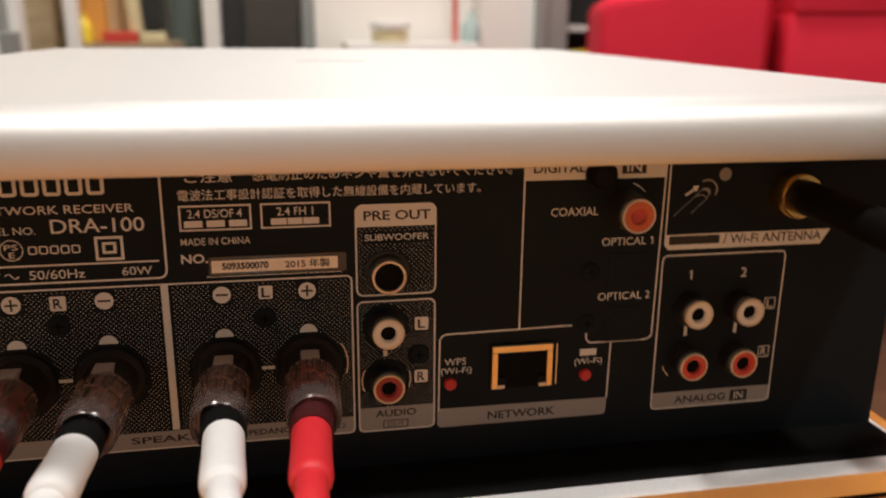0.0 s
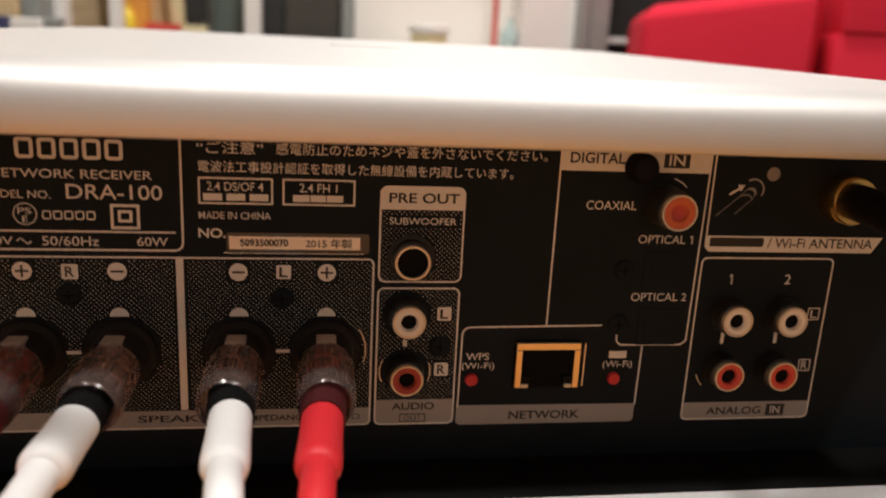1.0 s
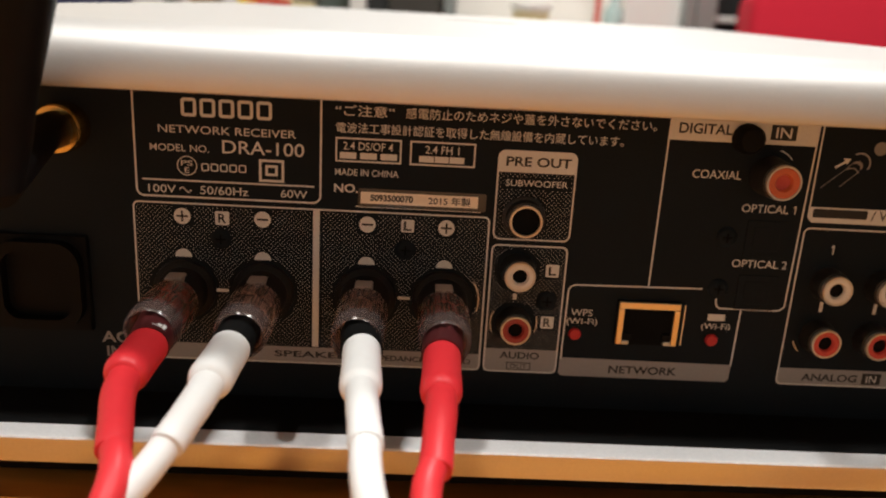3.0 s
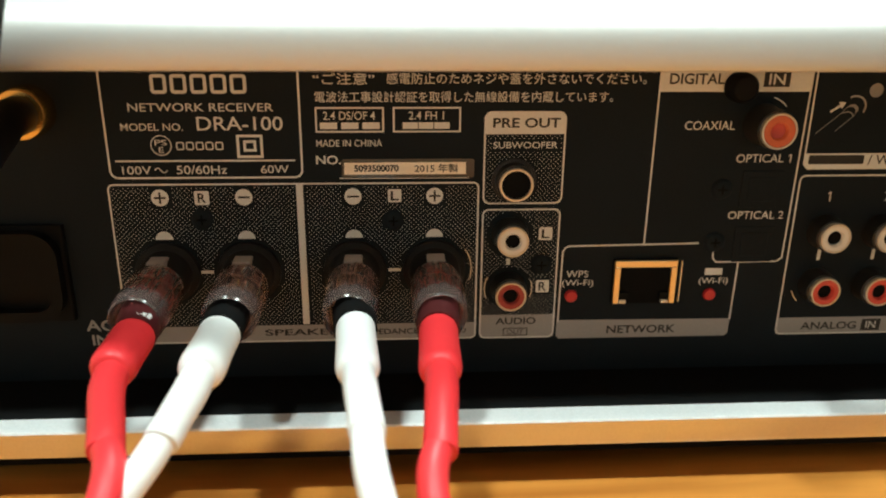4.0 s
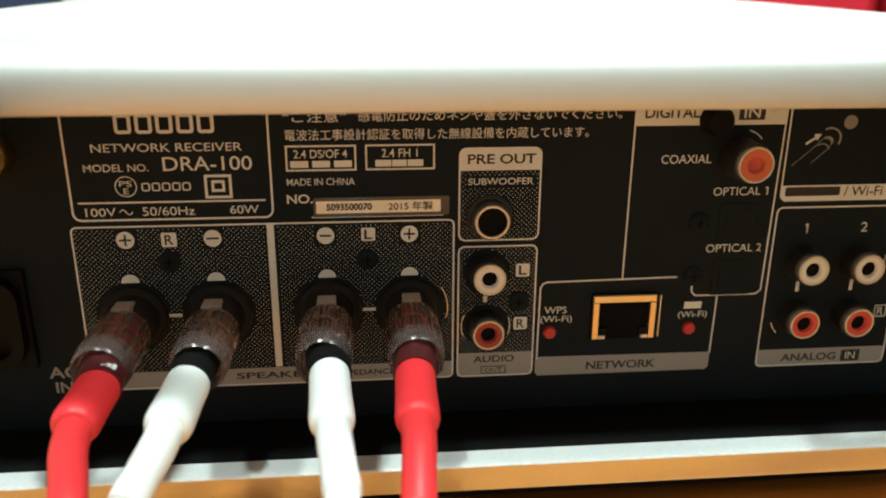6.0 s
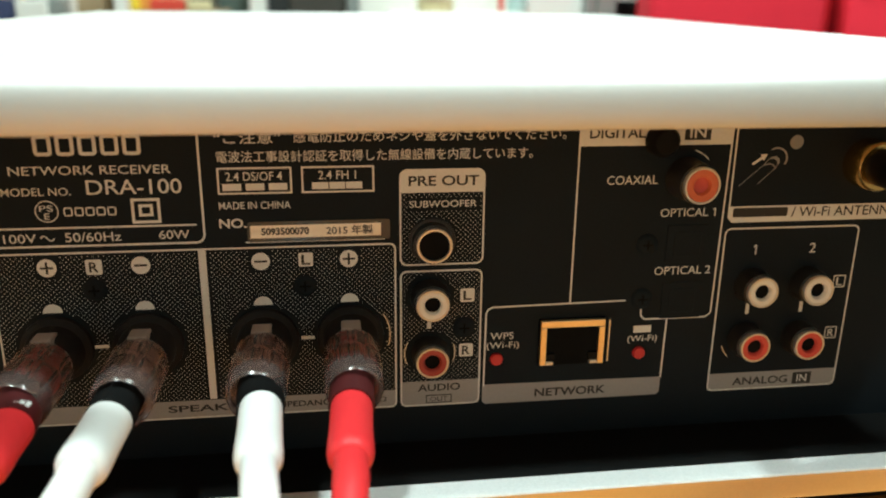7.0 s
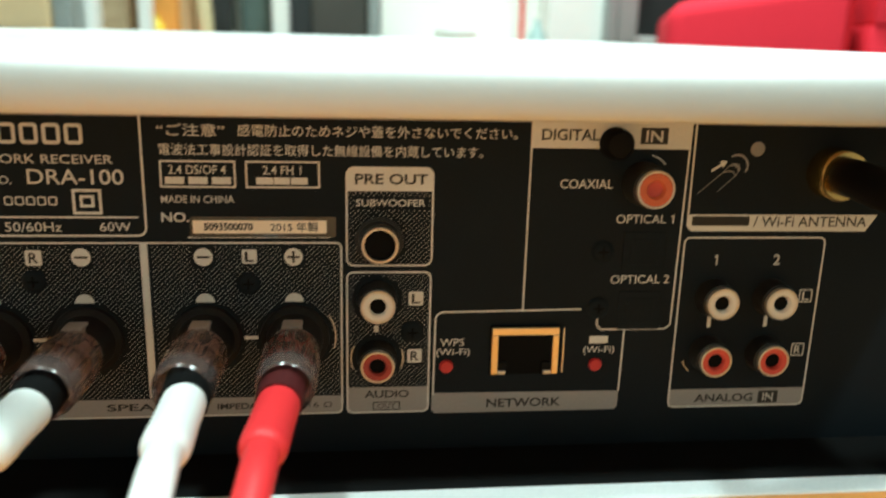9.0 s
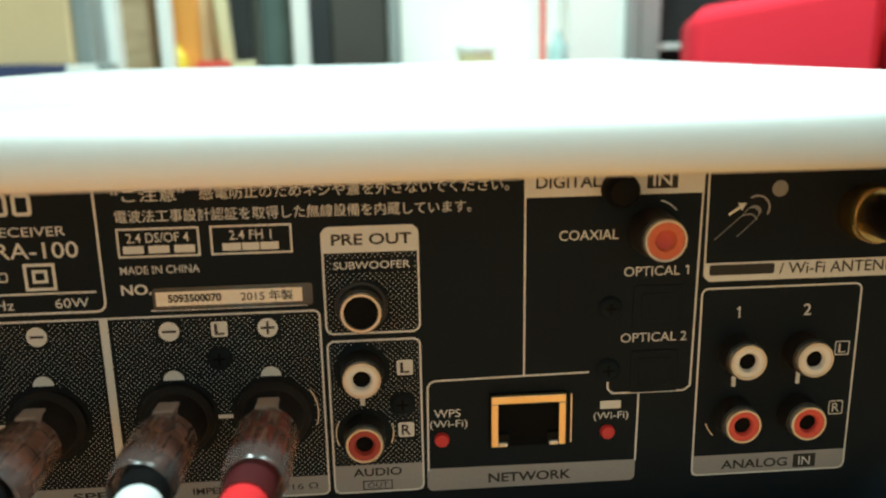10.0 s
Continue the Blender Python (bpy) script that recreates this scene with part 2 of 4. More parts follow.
def slab(x0, x1, y0, y1, radius, profile, n=10, near=None):
    """A plate with rounded corners in plan: profile of (inset, z) from below to above, in mm."""
    bm = bmesh.new()
    loops = []
    for inset, z in profile:
        o = rounded(x0 + inset, x1 - inset, y0 + inset, y1 - inset, max(radius - inset, 0.5), n, None if near is None else max(near - inset, 0.5))
        loops.append([bm.verts.new((x * MM, y * MM, z * MM)) for x, y in o])
    for a, b in zip(loops, loops[1:]):
        for i in range(len(a)):
            j = (i + 1) % len(a)
            bm.faces.new((a[i], a[j], b[j], b[i]))
    bm.faces.new(loops[0][::-1])
    bm.faces.new(loops[-1])
    return bm


def tube(points, radii, seg=20, cap=True):
    """A round tube through points (metres) with a radius at each, swept without twist."""
    bm = bmesh.new()
    pts = [Vector(p) for p in points]
    rings, side = [], None
    for i, p in enumerate(pts):
        d = (pts[min(i + 1, len(pts) - 1)] - pts[max(i - 1, 0)]).normalized()
        side = (side - d * side.dot(d)).normalized() if side else d.orthogonal().normalized()
        up = d.cross(side)
        rings.append([bm.verts.new(p + radii[i] * (math.cos(2 * math.pi * k / seg) * side + math.sin(2 * math.pi * k / seg) * up)) for k in range(seg)])
    for a, b in zip(rings, rings[1:]):
        for k in range(seg):
            bm.faces.new((a[k], a[(k + 1) % seg], b[(k + 1) % seg], b[k]))
    if cap:
        bm.faces.new(rings[0][::-1])
        bm.faces.new(rings[-1])
    return bm


def spline(keys, steps=10):
    """Catmull-Rom through keys of (x, y, z, r) in mm; gives points and radii in metres."""
    pts, rad = [], []
    k = [Vector(q) for q in keys]
    k = [2 * k[0] - k[1]] + k + [2 * k[-1] - k[-2]]
    for i in range(1, len(k) - 2):
        for s in range(steps):
            t = s / steps
            q = 0.5 * (2 * k[i] + (k[i + 1] - k[i - 1]) * t + (2 * k[i - 1] - 5 * k[i] + 4 * k[i + 1] - k[i + 2]) * t * t + (3 * k[i] - k[i - 1] - 3 * k[i + 1] + k[i + 2]) * t ** 3)
            pts.append(Vector(q[:3]) * MM)
            rad.append(q[3] * MM)
    pts.append(Vector(k[-2][:3]) * MM)
    rad.append(k[-2][3] * MM)
    return pts, rad


# ---- the room ----
def structure(name, bm, mat, label, category, smooth=False):
    return tagged(part(name, bm, mat, None, smooth=smooth), label, category, kind="structure")


FLOOR, CEIL = -0.52, 1.86
structure("floor", box(-2.1, 2.6, -2.1, 2.5, FLOOR - 0.1, FLOOR), FLOORWOOD, "brown wooden floor of the living room", "floor")
structure("ceiling", box(-2.1, 2.6, -2.1, 2.5, CEIL, CEIL + 0.1), CEILPAINT, "plain white ceiling of the living room", "ceiling")
structure("wall_north", box(-2.1, 2.6, 2.4, 2.5, FLOOR, CEIL), WALLPAINT, "white painted far wall of the living room", "wall")
structure("wall_south", box(-2.1, 2.6, -2.1, -2.0, FLOOR, CEIL), BEIGE, "plain unseen wall, beige to cut bounced light", "wall")
structure("wall_west", box(-2.2, -2.1, -2.1, 2.5, FLOOR, CEIL), WALLPAINT, "plain white painted side wall", "wall")
structure("wall_east", box(2.6, 2.7, -2.1, 2.5, FLOOR, CEIL), BEIGE, "plain unseen side wall, beige to cut bounced light", "wall")

# Fixtures are all out of view; the far one goes with the added lamp.
for lamp_at in (LAMP_A, LAMP_FILL, LAMP_C):
    fixture = thing("unseen_ceiling_light", (lamp_at[0], lamp_at[1], CEIL), "unseen round white ceiling light with a frosted diffuser", "ceiling light", "ceiling lights")
    bm = bmesh.new()
    bmesh.ops.create_cone(bm, cap_ends=True, segments=48, radius1=0.24, radius2=0.24, depth=0.03, matrix=Matrix.Translation((lamp_at[0], lamp_at[1], CEIL - 0.015)))
    part("base_ring", bm, WHITEPAINT, fixture)
    bm = bmesh.new()
    bmesh.ops.create_cone(bm, cap_ends=True, segments=48, radius1=0.20, radius2=0.22, depth=0.02, matrix=Matrix.Translation((lamp_at[0], lamp_at[1], CEIL - 0.04)))
    part("diffuser", bm, LAMPGLASS, fixture)

TABLE = -0.0653
table = thing("table", (0.0, 0.05, FLOOR), "orange varnished wooden table under the receiver", "table")
part("tabletop", box(-0.85, 0.19, -0.80, 0.42, TABLE - 0.035, TABLE, 0.004), TABLEWOOD, table)
for lx in (-0.80, 0.14):
    for ly in (-0.77, 0.37):
        part("leg", box(lx - 0.025, lx + 0.025, ly - 0.025, ly + 0.025, FLOOR, TABLE - 0.035, 0.003), TABLEWOOD, table)

# ---- the receiver ----
LX0, LX1, LY0, LY1 = -124.5, 156.0, -33.6, 284.0
receiver = thing("network_receiver", (0.016, 0.12, TABLE), "silver network receiver with black back panel standing on the table", "audio receiver")
arc = [(9 - 9 * math.cos(radians(a)), 36.9 + 9 * math.sin(radians(a))) for a in range(0, 91, 9)]
part("lid", slab(LX0, LX1, LY0, LY1, 24, [(6, 33.6), (1.2, 33.2), (0.3, 33.5), (0, 34.4), *arc, (12, 45.9), (20, 45.9)], 12, 3.0), ALU, receiver, "silver satin lid with a rounded edge", smooth=True, angle=35)
part("lid_mark", box(0.0011, 0.0266, 0.1267, 0.1283, 0.0459, 0.04598), MARKGREY, receiver, "faint grey line on the lid")
part("body", box(-0.1225, 0.1542, 0.002, 0.268, -0.0480, 0.0335), BLACK, receiver, "black steel body")
panel = part("back_panel", box(-0.1225, 0.1542, 0.0, 0.002, -0.0480, 0.0335), BLACK, receiver, "black back panel with white printing")
part("bottom_tray", box(-0.1225, 0.1542, -0.0176, 0.0, -0.0490, -0.0468, 0.0002), TRAY, receiver, "matt black tray below the back panel")
plate = part("base_plate", slab(LX0, LX1, -23.5, 280, 6, [(8, -54.1), (0.7, -54.0), (0.15, -53.7), (0, -53.2), (0, -47.6), (0.25, -47.2), (0.7, -47.1), (2.5, -47.1), (20, -47.1)], 12), LIP, receiver, "aluminium base plate with a crisp rounded edge", smooth=True, angle=30)
plate.data.materials.append(EDGE)
# Black block added to deepen the shade in the gap below the plate.
part("gap_shade_block", box(LX0 * MM + 0.003, LX1 * MM - 0.003, -0.0165, 0.276, -0.0600, -0.05415), TRAY, receiver, "black block added for the shade below the base plate")
for poly in plate.data.polygons:
    if abs(poly.normal.z) < 0.5:
        poly.material_index = 1
for fx in (-90, 122):
    for fy in (10, 240):
        bm = bmesh.new()
        bmesh.ops.create_cone(bm, cap_ends=True, segments=32, radius1=0.013, radius2=0.015, depth=0.0054, matrix=Matrix.Translation((fx * MM, fy * MM, -0.0626)))
        part("foot", bm, PLASTIC, receiver, "round black rubber foot", smooth=True)


# printing on the panel, in mm: x to the right, z up
def flat(polys, y):
    bm = bmesh.new()
    for poly in polys:
        bm.faces.new([bm.verts.new((x * MM, y * MM, z * MM)) for x, z in poly])
    return bm


def ink(name, polys, mat=None, y=-0.08, label="", kind=""):
    return part(name, flat(polys, y), mat or INK, panel, label, kind=kind)


def rect(x0, x1, z0, z1):
    return [(x0, z0), (x1, z0), (x1, z1), (x0, z1)]


def disc(x, z, r, n=24, a0=0, a1=360):
    return [(x + r * math.cos(radians(a0 + (a1 - a0) * i / n)), z + r * math.sin(radians(a0 + (a1 - a0) * i / n))) for i in range(n if a1 - a0 == 360 else n + 1)]


def ring_polys(outer, inner):
    n = len(outer)
    return [[outer[i], outer[(i + 1) % n], inner[(i + 1) % n], inner[i]] for i in range(n)]


def frame_line(name, x0, x1, z0, z1, r=1.6, w=0.45, label=""):
    return ink(name, ring_polys(rounded(x0, x1, z0, z1, r, 6), rounded(x0 + w, x1 - w, z0 + w, z1 - w, max(r - w, 0.2), 6)), label=label)


def stroke(points, w):
    """A line of quads of width w through points."""
    out = []
    for (ax, az), (bx, bz) in zip(points, points[1:]):
        l = math.hypot(bx - ax, bz - az)
        nx, nz = -(bz - az) / l * w / 2, (bx - ax) / l * w / 2
        out.append([(ax + nx, az + nz), (bx + nx, bz + nz), (bx - nx, bz - nz), (ax - nx, az - nz)])
    return out


def text(words, x0, x1, z0, z1, mat=None, y=-0.08, bold=0.003, label="", parent=None, slant=0.0):
    curve = bpy.data.curves.new("printing", "FONT")
    curve.body, curve.offset, curve.resolution_u = words, bold, 4
    tmp = new("printing", curve)
    me = bpy.data.meshes.new_from_object(tmp.evaluated_get(bpy.context.evaluated_depsgraph_get()))
    bpy.data.objects.remove(tmp)
    bpy.data.curves.remove(curve)
    xs, zs = [v.co.x for v in me.vertices], [v.co.y for v in me.vertices]
    a, b, c, d = min(xs), max(xs), min(zs), max(zs)
    for v in me.vertices:
        f = (v.co.y - c) / (d - c)
        v.co = Vector(((x0 + (v.co.x - a) / (b - a) * (x1 - x0) + slant * f) * MM, y * MM, (z0 + f * (z1 - z0)) * MM))
    me.materials.append(mat or INK)
    ob = place(new("printed_text", me), parent or panel, (0, 0, 0))
    ob["label"] = label or "printed words in warm white"
    return ob


def brand_blocks(x0, x1, z0, z1, n, w):
    """A brand's lettering as plain upright blocks."""
    pitch = (x1 - x0) / n
    for i in range(n):
        a, b = x0 + i * pitch + pitch * 0.05, x0 + (i + 1) * pitch - pitch * 0.13
        ink("printed_block", ring_polys(rounded(a, b, z0, z1, min(0.8, (z1 - z0) * 0.25), 4), rounded(a + w, b - w, z0 + w, z1 - w, 0.1, 4)), label="plain block shape in warm white")


# maker's plate
frame_line("printed_frame", -74.0, -30.3, 4.5, 31.5, 2.0)
brand_blocks(-63.0, -41.3, 23.9, 28.2, 5, 0.75)
text("NETWORK RECEIVER", -68.2, -36.3, 19.95, 21.8)
text("MODEL NO.", -70.3, -56.6, 15.65, 17.3)
text("DRA-100", -53.5, -34.4, 15.65, 18.8, bold=0.004)
ink("printed_ring", ring_polys(disc(-61.8, 12.3, 2.35, 32), disc(-61.8, 12.3, 2.13, 32)))
text("PS", -63.2, -60.5, 12.3, 13.6)
text("E", -62.4, -61.3, 10.6, 11.9)
brand_blocks(-58.6, -47.7, 11.2, 13.1, 5, 0.3)
ink("printed_square", ring_polys(rounded(-45.0, -39.1, 9.3, 14.7, 0.05, 2), rounded(-44.4, -39.7, 9.9, 14.1, 0.05, 2)))
ink("printed_square", ring_polys(rounded(-43.5, -40.6, 10.8, 13.4, 0.05, 2), rounded(-42.9, -41.2, 11.4, 12.8, 0.05, 2)))
ink("printed_rule", [rect(-72.4, -32.0, 8.5, 8.9)])
text("100V", -71.1, -64.6, 5.6, 7.5)
ink("printed_wave", stroke([(-63.8 + 0.2 * i, 6.5 + 0.55 * math.sin(i / 14 * 2 * math.pi)) for i in range(15)], 0.25))
text("50/60Hz", -58.9, -47.6, 5.6, 7.6)
text("60W", -39.9, -33.6, 5.7, 7.6)

# Japanese notice and approval boxes
text("“ご注意”", -27.2, -13.6, 25.9, 28.5, bold=0.006)
text("感電防止のためネジや蓋を外さないでください。", -10.9, 48.1, 26.0, 28.5)
text("電波法工事設計認証を取得した無線設備を内蔵しています。", -27.0, 40.7, 21.9, 24.4)
for bx, words, bars in ((-27.1, "2.4 DS/OF 4", 3), (-9.6, "2.4 FH 1", 1)):
    ink("printed_box", ring_polys(rounded(bx, bx + 15.5, 15.1, 20.9, 0.1, 2), rounded(bx + 0.4, bx + 15.1, 15.5, 20.5, 0.1, 2)))
    text(words, bx + (1.8 if bars == 3 else 3.6), bx + (13.5 if bars == 3 else 11.6), 18.0, 19.9)
    if bars == 3:
        for i in range(3):
            ink("printed_bar", [rect(bx + 1.0 + 4.8 * i, bx + 4.9 + 4.8 * i, 15.9, 17.4)])
    else:
        for a, b in ((2.2, 5.7), (5.9, 9.2), (9.4, 12.9)):
            ink("printed_bar", [rect(bx + a, bx + b, 15.9, 17.4)])
text("MADE IN CHINA", -27.1, -12.1, 11.85, 13.45)
text("NO.", -27.3, -21.6, 7.7, 9.8, bold=0.02)
tape = ink("clear_tape", [rounded(-21.5, 9.2, 4.4, 8.9, 0.5, 3)], TAPE, -0.10, "strip of clear tape over the serial label")
ink("serial_label", [rounded(-20.9, 7.2, 5.3, 8.15, 0.1, 2)], PAPER, -0.30, "cream paper serial number label")
ink("printed_rule", [rect(-22.0, 8.0, 4.25, 4.55)])
text("5093500070", -18.6, -8.4, 5.95, 7.6, DARKINK, -0.36, 0.035, "dark printed serial number")
text("2015 年製", -4.7, 5.4, 5.7, 7.8, DARKINK, -0.36, 0.011, "dark printed year")

# speaker field
frame_line("printed_frame", -75.0, 10.5, -37.3, 3.35, 1.4, 0.4)
ink("printed_divider", [rect(-32.2, -30.6, -32.6, 3.0)])
# The bottom bands carry the panel's lower shade in their ink.
ink("printed_band", [[(-74.7, -36.9), (10.2, -36.9), (10.2, -32.8), (-74.7, -32.8)]], GREYSHADEINK, y=-0.06)
text("SPEAKERS", -41.6, -21.0, -35.6, -33.9, DARKINK, -0.12, 0.02, "dark printed words")
text("IMPEDANCE", -17.6, -3.8, -35.7, -34.2, DARKINK, -0.12, 0.02, "dark printed words")
text("6 - 16 Ω", -1.8, 8.0, -35.7, -34.3, DARKINK, -0.12, 0.0, "dark printed words")
POSTS = [(-63.4, "+"), (-44.3, "-"), (-19.1, "-"), (0.0, "+")]
for px, sign in POSTS:
    ink("printed_disc", [disc(px, 0.0, 2.0, 28)], y=-0.10)
    ink("printed_sign", [rect(px - 1.35, px + 1.35, -0.24, 0.24)], DARKINK, -0.14, "dark printed sign")
    if sign == "+":
        ink("printed_sign", [rect(px - 0.24, px + 0.24, -1.35, 1.35)], DARKINK, -0.15, "dark printed sign")
    ink("printed_half_disc", [disc(px, -10.2, 2.05, 18, 0, 180)], y=-0.10)
for lx, lz, words, side in ((-53.9, -0.1, "R", 1.7), (-9.4, 0.1, "L", 1.6), (26.8, -9.7, "L", 1.65), (26.7, -23.4, "R", 1.65), (118.7, -9.8, "L", 1.6), (118.6, -23.3, "R", 1.6)):
    if lx < 100:
        ink("printed_tile", [rounded(lx - side, lx + side, lz - side, lz + side, 0.4, 4)], y=-0.10)
        text(words, lx - 0.95, lx + 0.95, lz - 1.15, lz + 1.15, DARKINK, -0.15, 0.02, "dark printed letter")
    else:
        ink("printed_tile", ring_polys(rounded(lx - side, lx + side, lz - side, lz + side, 0.4, 4), rounded(lx - side + 0.25, lx + side - 0.25, lz - side + 0.25, lz + side - 0.25, 0.3, 4)), y=-0.10)
        text(words, lx - 0.8, lx + 0.8, lz - 1.0, lz + 1.0, y=-0.12)
for dx in (-54.2, -9.6):
    ink("printed_dash", [rect(dx - 1.5, dx + 1.5, -18.9, -18.1)])

# pre-out and audio-out fields
frame_line("printed_frame", 11.3, 30.3, -2.2, 19.9, 1.8, 0.4)
ink("printed_header", [[(11.4, 14.6), (30.2, 14.6), (30.2, 18.2), (29.6, 19.4), (28.6, 19.85), (13.0, 19.85), (12.0, 19.4), (11.4, 18.2)]], y=-0.10)
text("PRE OUT", 13.3, 28.9, 16.1, 18.4, DARKINK, -0.15, 0.022, "dark printed words")
text("SUBWOOFER", 13.5, 28.5, 11.25, 12.8, bold=0.008)
frame_line("printed_frame", 11.3, 30.2, -37.4, -3.35, 1.6, 0.4)
ink("printed_band", [rect(11.5, 30.0, -37.1, -31.0)], GREYSHADEINK, y=-0.06)
text("AUDIO", 15.4, 25.5, -33.6, -31.75, DARKINK, -0.12, 0.02, "dark printed words")
ink("printed_box", ring_polys(rounded(17.3, 23.5, -36.75, -34.6, 0.1, 2), rounded(17.55, 23.25, -36.5, -34.85, 0.1, 2)), DARKINK, -0.12)
text("OUT", 18.3, 22.5, -36.3, -35.1, DARKINK, -0.12, 0.0, "dark printed words")
ink("printed_dash", [rect(17.5, 18.5, -17.6, -16.0)])


def dots(x0, x1, z0, z1, skip, round_skip=()):
    """Fine staggered screen of printed dots, as one mesh."""
    verts, faces = [], []
    pitch, r, row = 1.10, 0.118, 0
    z = z0
    while z < z1:
        x = x0 + (pitch / 2 if row % 2 else 0)
        while x < x1:
            if not any(a <= x <= b and c <= z <= d for a, b, c, d in skip) and not any(math.hypot(x - a, z - c) < q for a, c, q in round_skip):
                i = len(verts)
                verts += [((x + r * math.cos(k * math.pi / 3)) * MM, -0.00005, (z + r * math.sin(k * math.pi / 3)) * MM) for k in range(6)]
                faces.append((i, i + 1, i + 2, i + 3, i + 4, i + 5))
            x += pitch
        z += pitch / 2
        row += 1
    me = bpy.data.meshes.new("dot_screen")
    me.from_pydata(verts, [], faces)
    me.materials.append(INK)
    return tagged(place(new("dot_screen", me), panel, (0, 0, 0)), "screen of fine printed dots", kind="stuff")


dots(-74.2, 10.0, -32.4, 2.8, [(-32.6, -30.2, -40, 5)] + [(px - 2.4, px + 2.4, -2.4, 2.4) for px, s in POSTS] + [(-55.9, -51.9, -2, 2), (-11.3, -7.5, -1.8, 2)], [(px, -18.5, 8.4) for px, s in POSTS] + [(px, -10.2, 2.5) for px, s in POSTS])
dots(11.8, 29.9, -1.8, 14.3, [(13.1, 28.9, 10.8, 13.2)], [(19.0, 3.6, 5.4)])
dots(11.8, 29.9, -30.8, -3.8, [(24.8, 28.8, -11.7, -7.7), (24.7, 28.7, -25.4, -21.4)], [(18.2, -9.9, 5.6), (18.2, -23.8, 5.6)])

# network field
ink("printed_line", stroke([(64.8, -12.6), (32.9, -13.0), (31.9, -13.4), (31.3, -14.4), (31.1, -33.2)], 0.4))
ink("printed_line", stroke([(75.2, -33.2), (75.4, -17.6)], 0.4))
ink("printed_band", [[(30.8, -32.7), (30.8, -37.0), (31.6, -37.8), (74.4, -37.8), (75.2, -37.0), (75.2, -33.0)]], GREYSHADEINK, y=-0.06)
text("NETWORK", 43.7, 61.4, -36.6, -34.4, DARKINK, -0.12, 0.022, "dark printed words")
text("WPS", 32.5, 38.0, -21.2, -19.4)
text("(Wi-Fi)", 31.6, 39.4, -23.9, -21.8)
ink("printed_bar", [rect(67.3, 71.7, -21.0, -19.2)], label="plain warm white bar")
text("(Wi-Fi)", 66.0, 73.4, -23.8, -21.7)

# digital field
ink("printed_line", stroke([(51.3, 30.0), (51.2, -12.6)], 0.4))
ink("printed_line", stroke([(68.7, -15.0), (68.8, -16.6), (69.8, -17.6), (85.0, -17.6), (86.3, -16.6), (86.9, 31.0)], 0.4))
ink("printed_band", [rect(51.4, 87.0, 24.3, 30.5)], y=-0.06)
text("DIGITAL", 53.4, 66.2, 26.0, 28.5, DARKINK, -0.12, 0.02, "dark printed words")
ink("printed_tile", [rect(75.4, 81.6, 25.4, 29.0)], DARKINK, -0.10)
text("IN", 76.6, 80.4, 25.9, 28.4, INK, -0.15, 0.01)
text("COAXIAL", 58.1, 70.0, 15.45, 17.5)
text("OPTICAL", 71.4, 82.9, 7.6, 9.6)
ink("printed_digit", stroke([(84.05, 9.15), (84.6, 9.5), (84.6, 7.6)], 0.32), label="printed digit 1")
text("OPTICAL 2", 71.2, 85.0, -6.5, -4.5)

# antenna field
ink("printed_line", stroke([(87.9, 31.0), (88.0, 7.0)], 0.4))
ink("printed_band", [[(88.0, 9.7), (133.5, 9.7), (131.0, 5.8), (89.0, 5.8), (88.0, 6.8)]], y=-0.06)
ink("printed_bar", [rounded(89.0, 102.6, 7.1, 9.3, 0.4, 3)], DARKINK, -0.12, "plain dark bar")
text("/ Wi-Fi ANTENNA", 103.6, 131.0, 6.9, 9.3, DARKINK, -0.12, 0.008, "dark printed words")
ink("printed_arrow", stroke([(92.3, 19.6), (94.6, 21.1)], 0.55), label="printed arrow")
ink("printed_arrow_tip", [[(94.0, 21.9), (95.8, 21.9), (95.0, 20.3)]], label="printed arrow tip")
ink("printed_plug_drawing", stroke([(89.6, 14.5), (95.0, 19.3), (96.4, 20.9)], 0.18) + stroke([(94.2, 15.0), (98.0, 18.6), (98.7, 19.8)], 0.18), DIMINK, label="fine drawn plug outline")
ink("printed_plug_drawing", stroke([(95.0 + 3.1 * i / 8 + 0.5 * math.sin(i / 8 * math.pi), 19.3 - 0.9 * i / 8 + 0.7 * math.sin(i / 8 * math.pi)) for i in range(9)], 0.3), DIMINK, label="drawn plug band")
ink("printed_plug_collar", [[(96.2, 20.7), (96.9, 21.3), (98.0, 21.4), (98.8, 20.8), (99.0, 19.9), (98.4, 19.2), (98.3, 20.2), (97.5, 20.8)]], DIMINK, label="drawn plug collar")
ink("printed_arc", stroke([(98.0 + 2.6 * math.cos(radians(a)), 20.8 + 2.5 * math.sin(radians(a))) for a in range(-32, 126, 14)], 0.42), GREYSHADEINK, label="printed turning arrow")
ink("printed_disc", [disc(102.5, 24.6, 1.65, 24)], DIMINK, label="grey printed disc")

# analog field
frame_line("printed_frame", 87.6, 121.8, -37.8, 4.5, 1.6, 0.4)
ink("printed_band", [rect(87.8, 121.6, -37.5, -33.1)], GREYSHADEINK, y=-0.06)
text("ANALOG", 94.2, 108.9, -36.5, -34.4, DARKINK, -0.12, 0.02, "dark printed words")
ink("printed_tile", [rect(110.2, 115.2, -37.0, -33.8)], DARKINK, -0.12)
text("IN", 111.4, 114.0, -36.4, -34.4, INK, -0.15)
ink("printed_digit", stroke([(95.35, -0.35), (95.95, 0.2), (95.95, -2.2)], 0.36), label="printed digit 1")
text("2", 109.6, 111.2, -2.2, 0.3, bold=0.01)
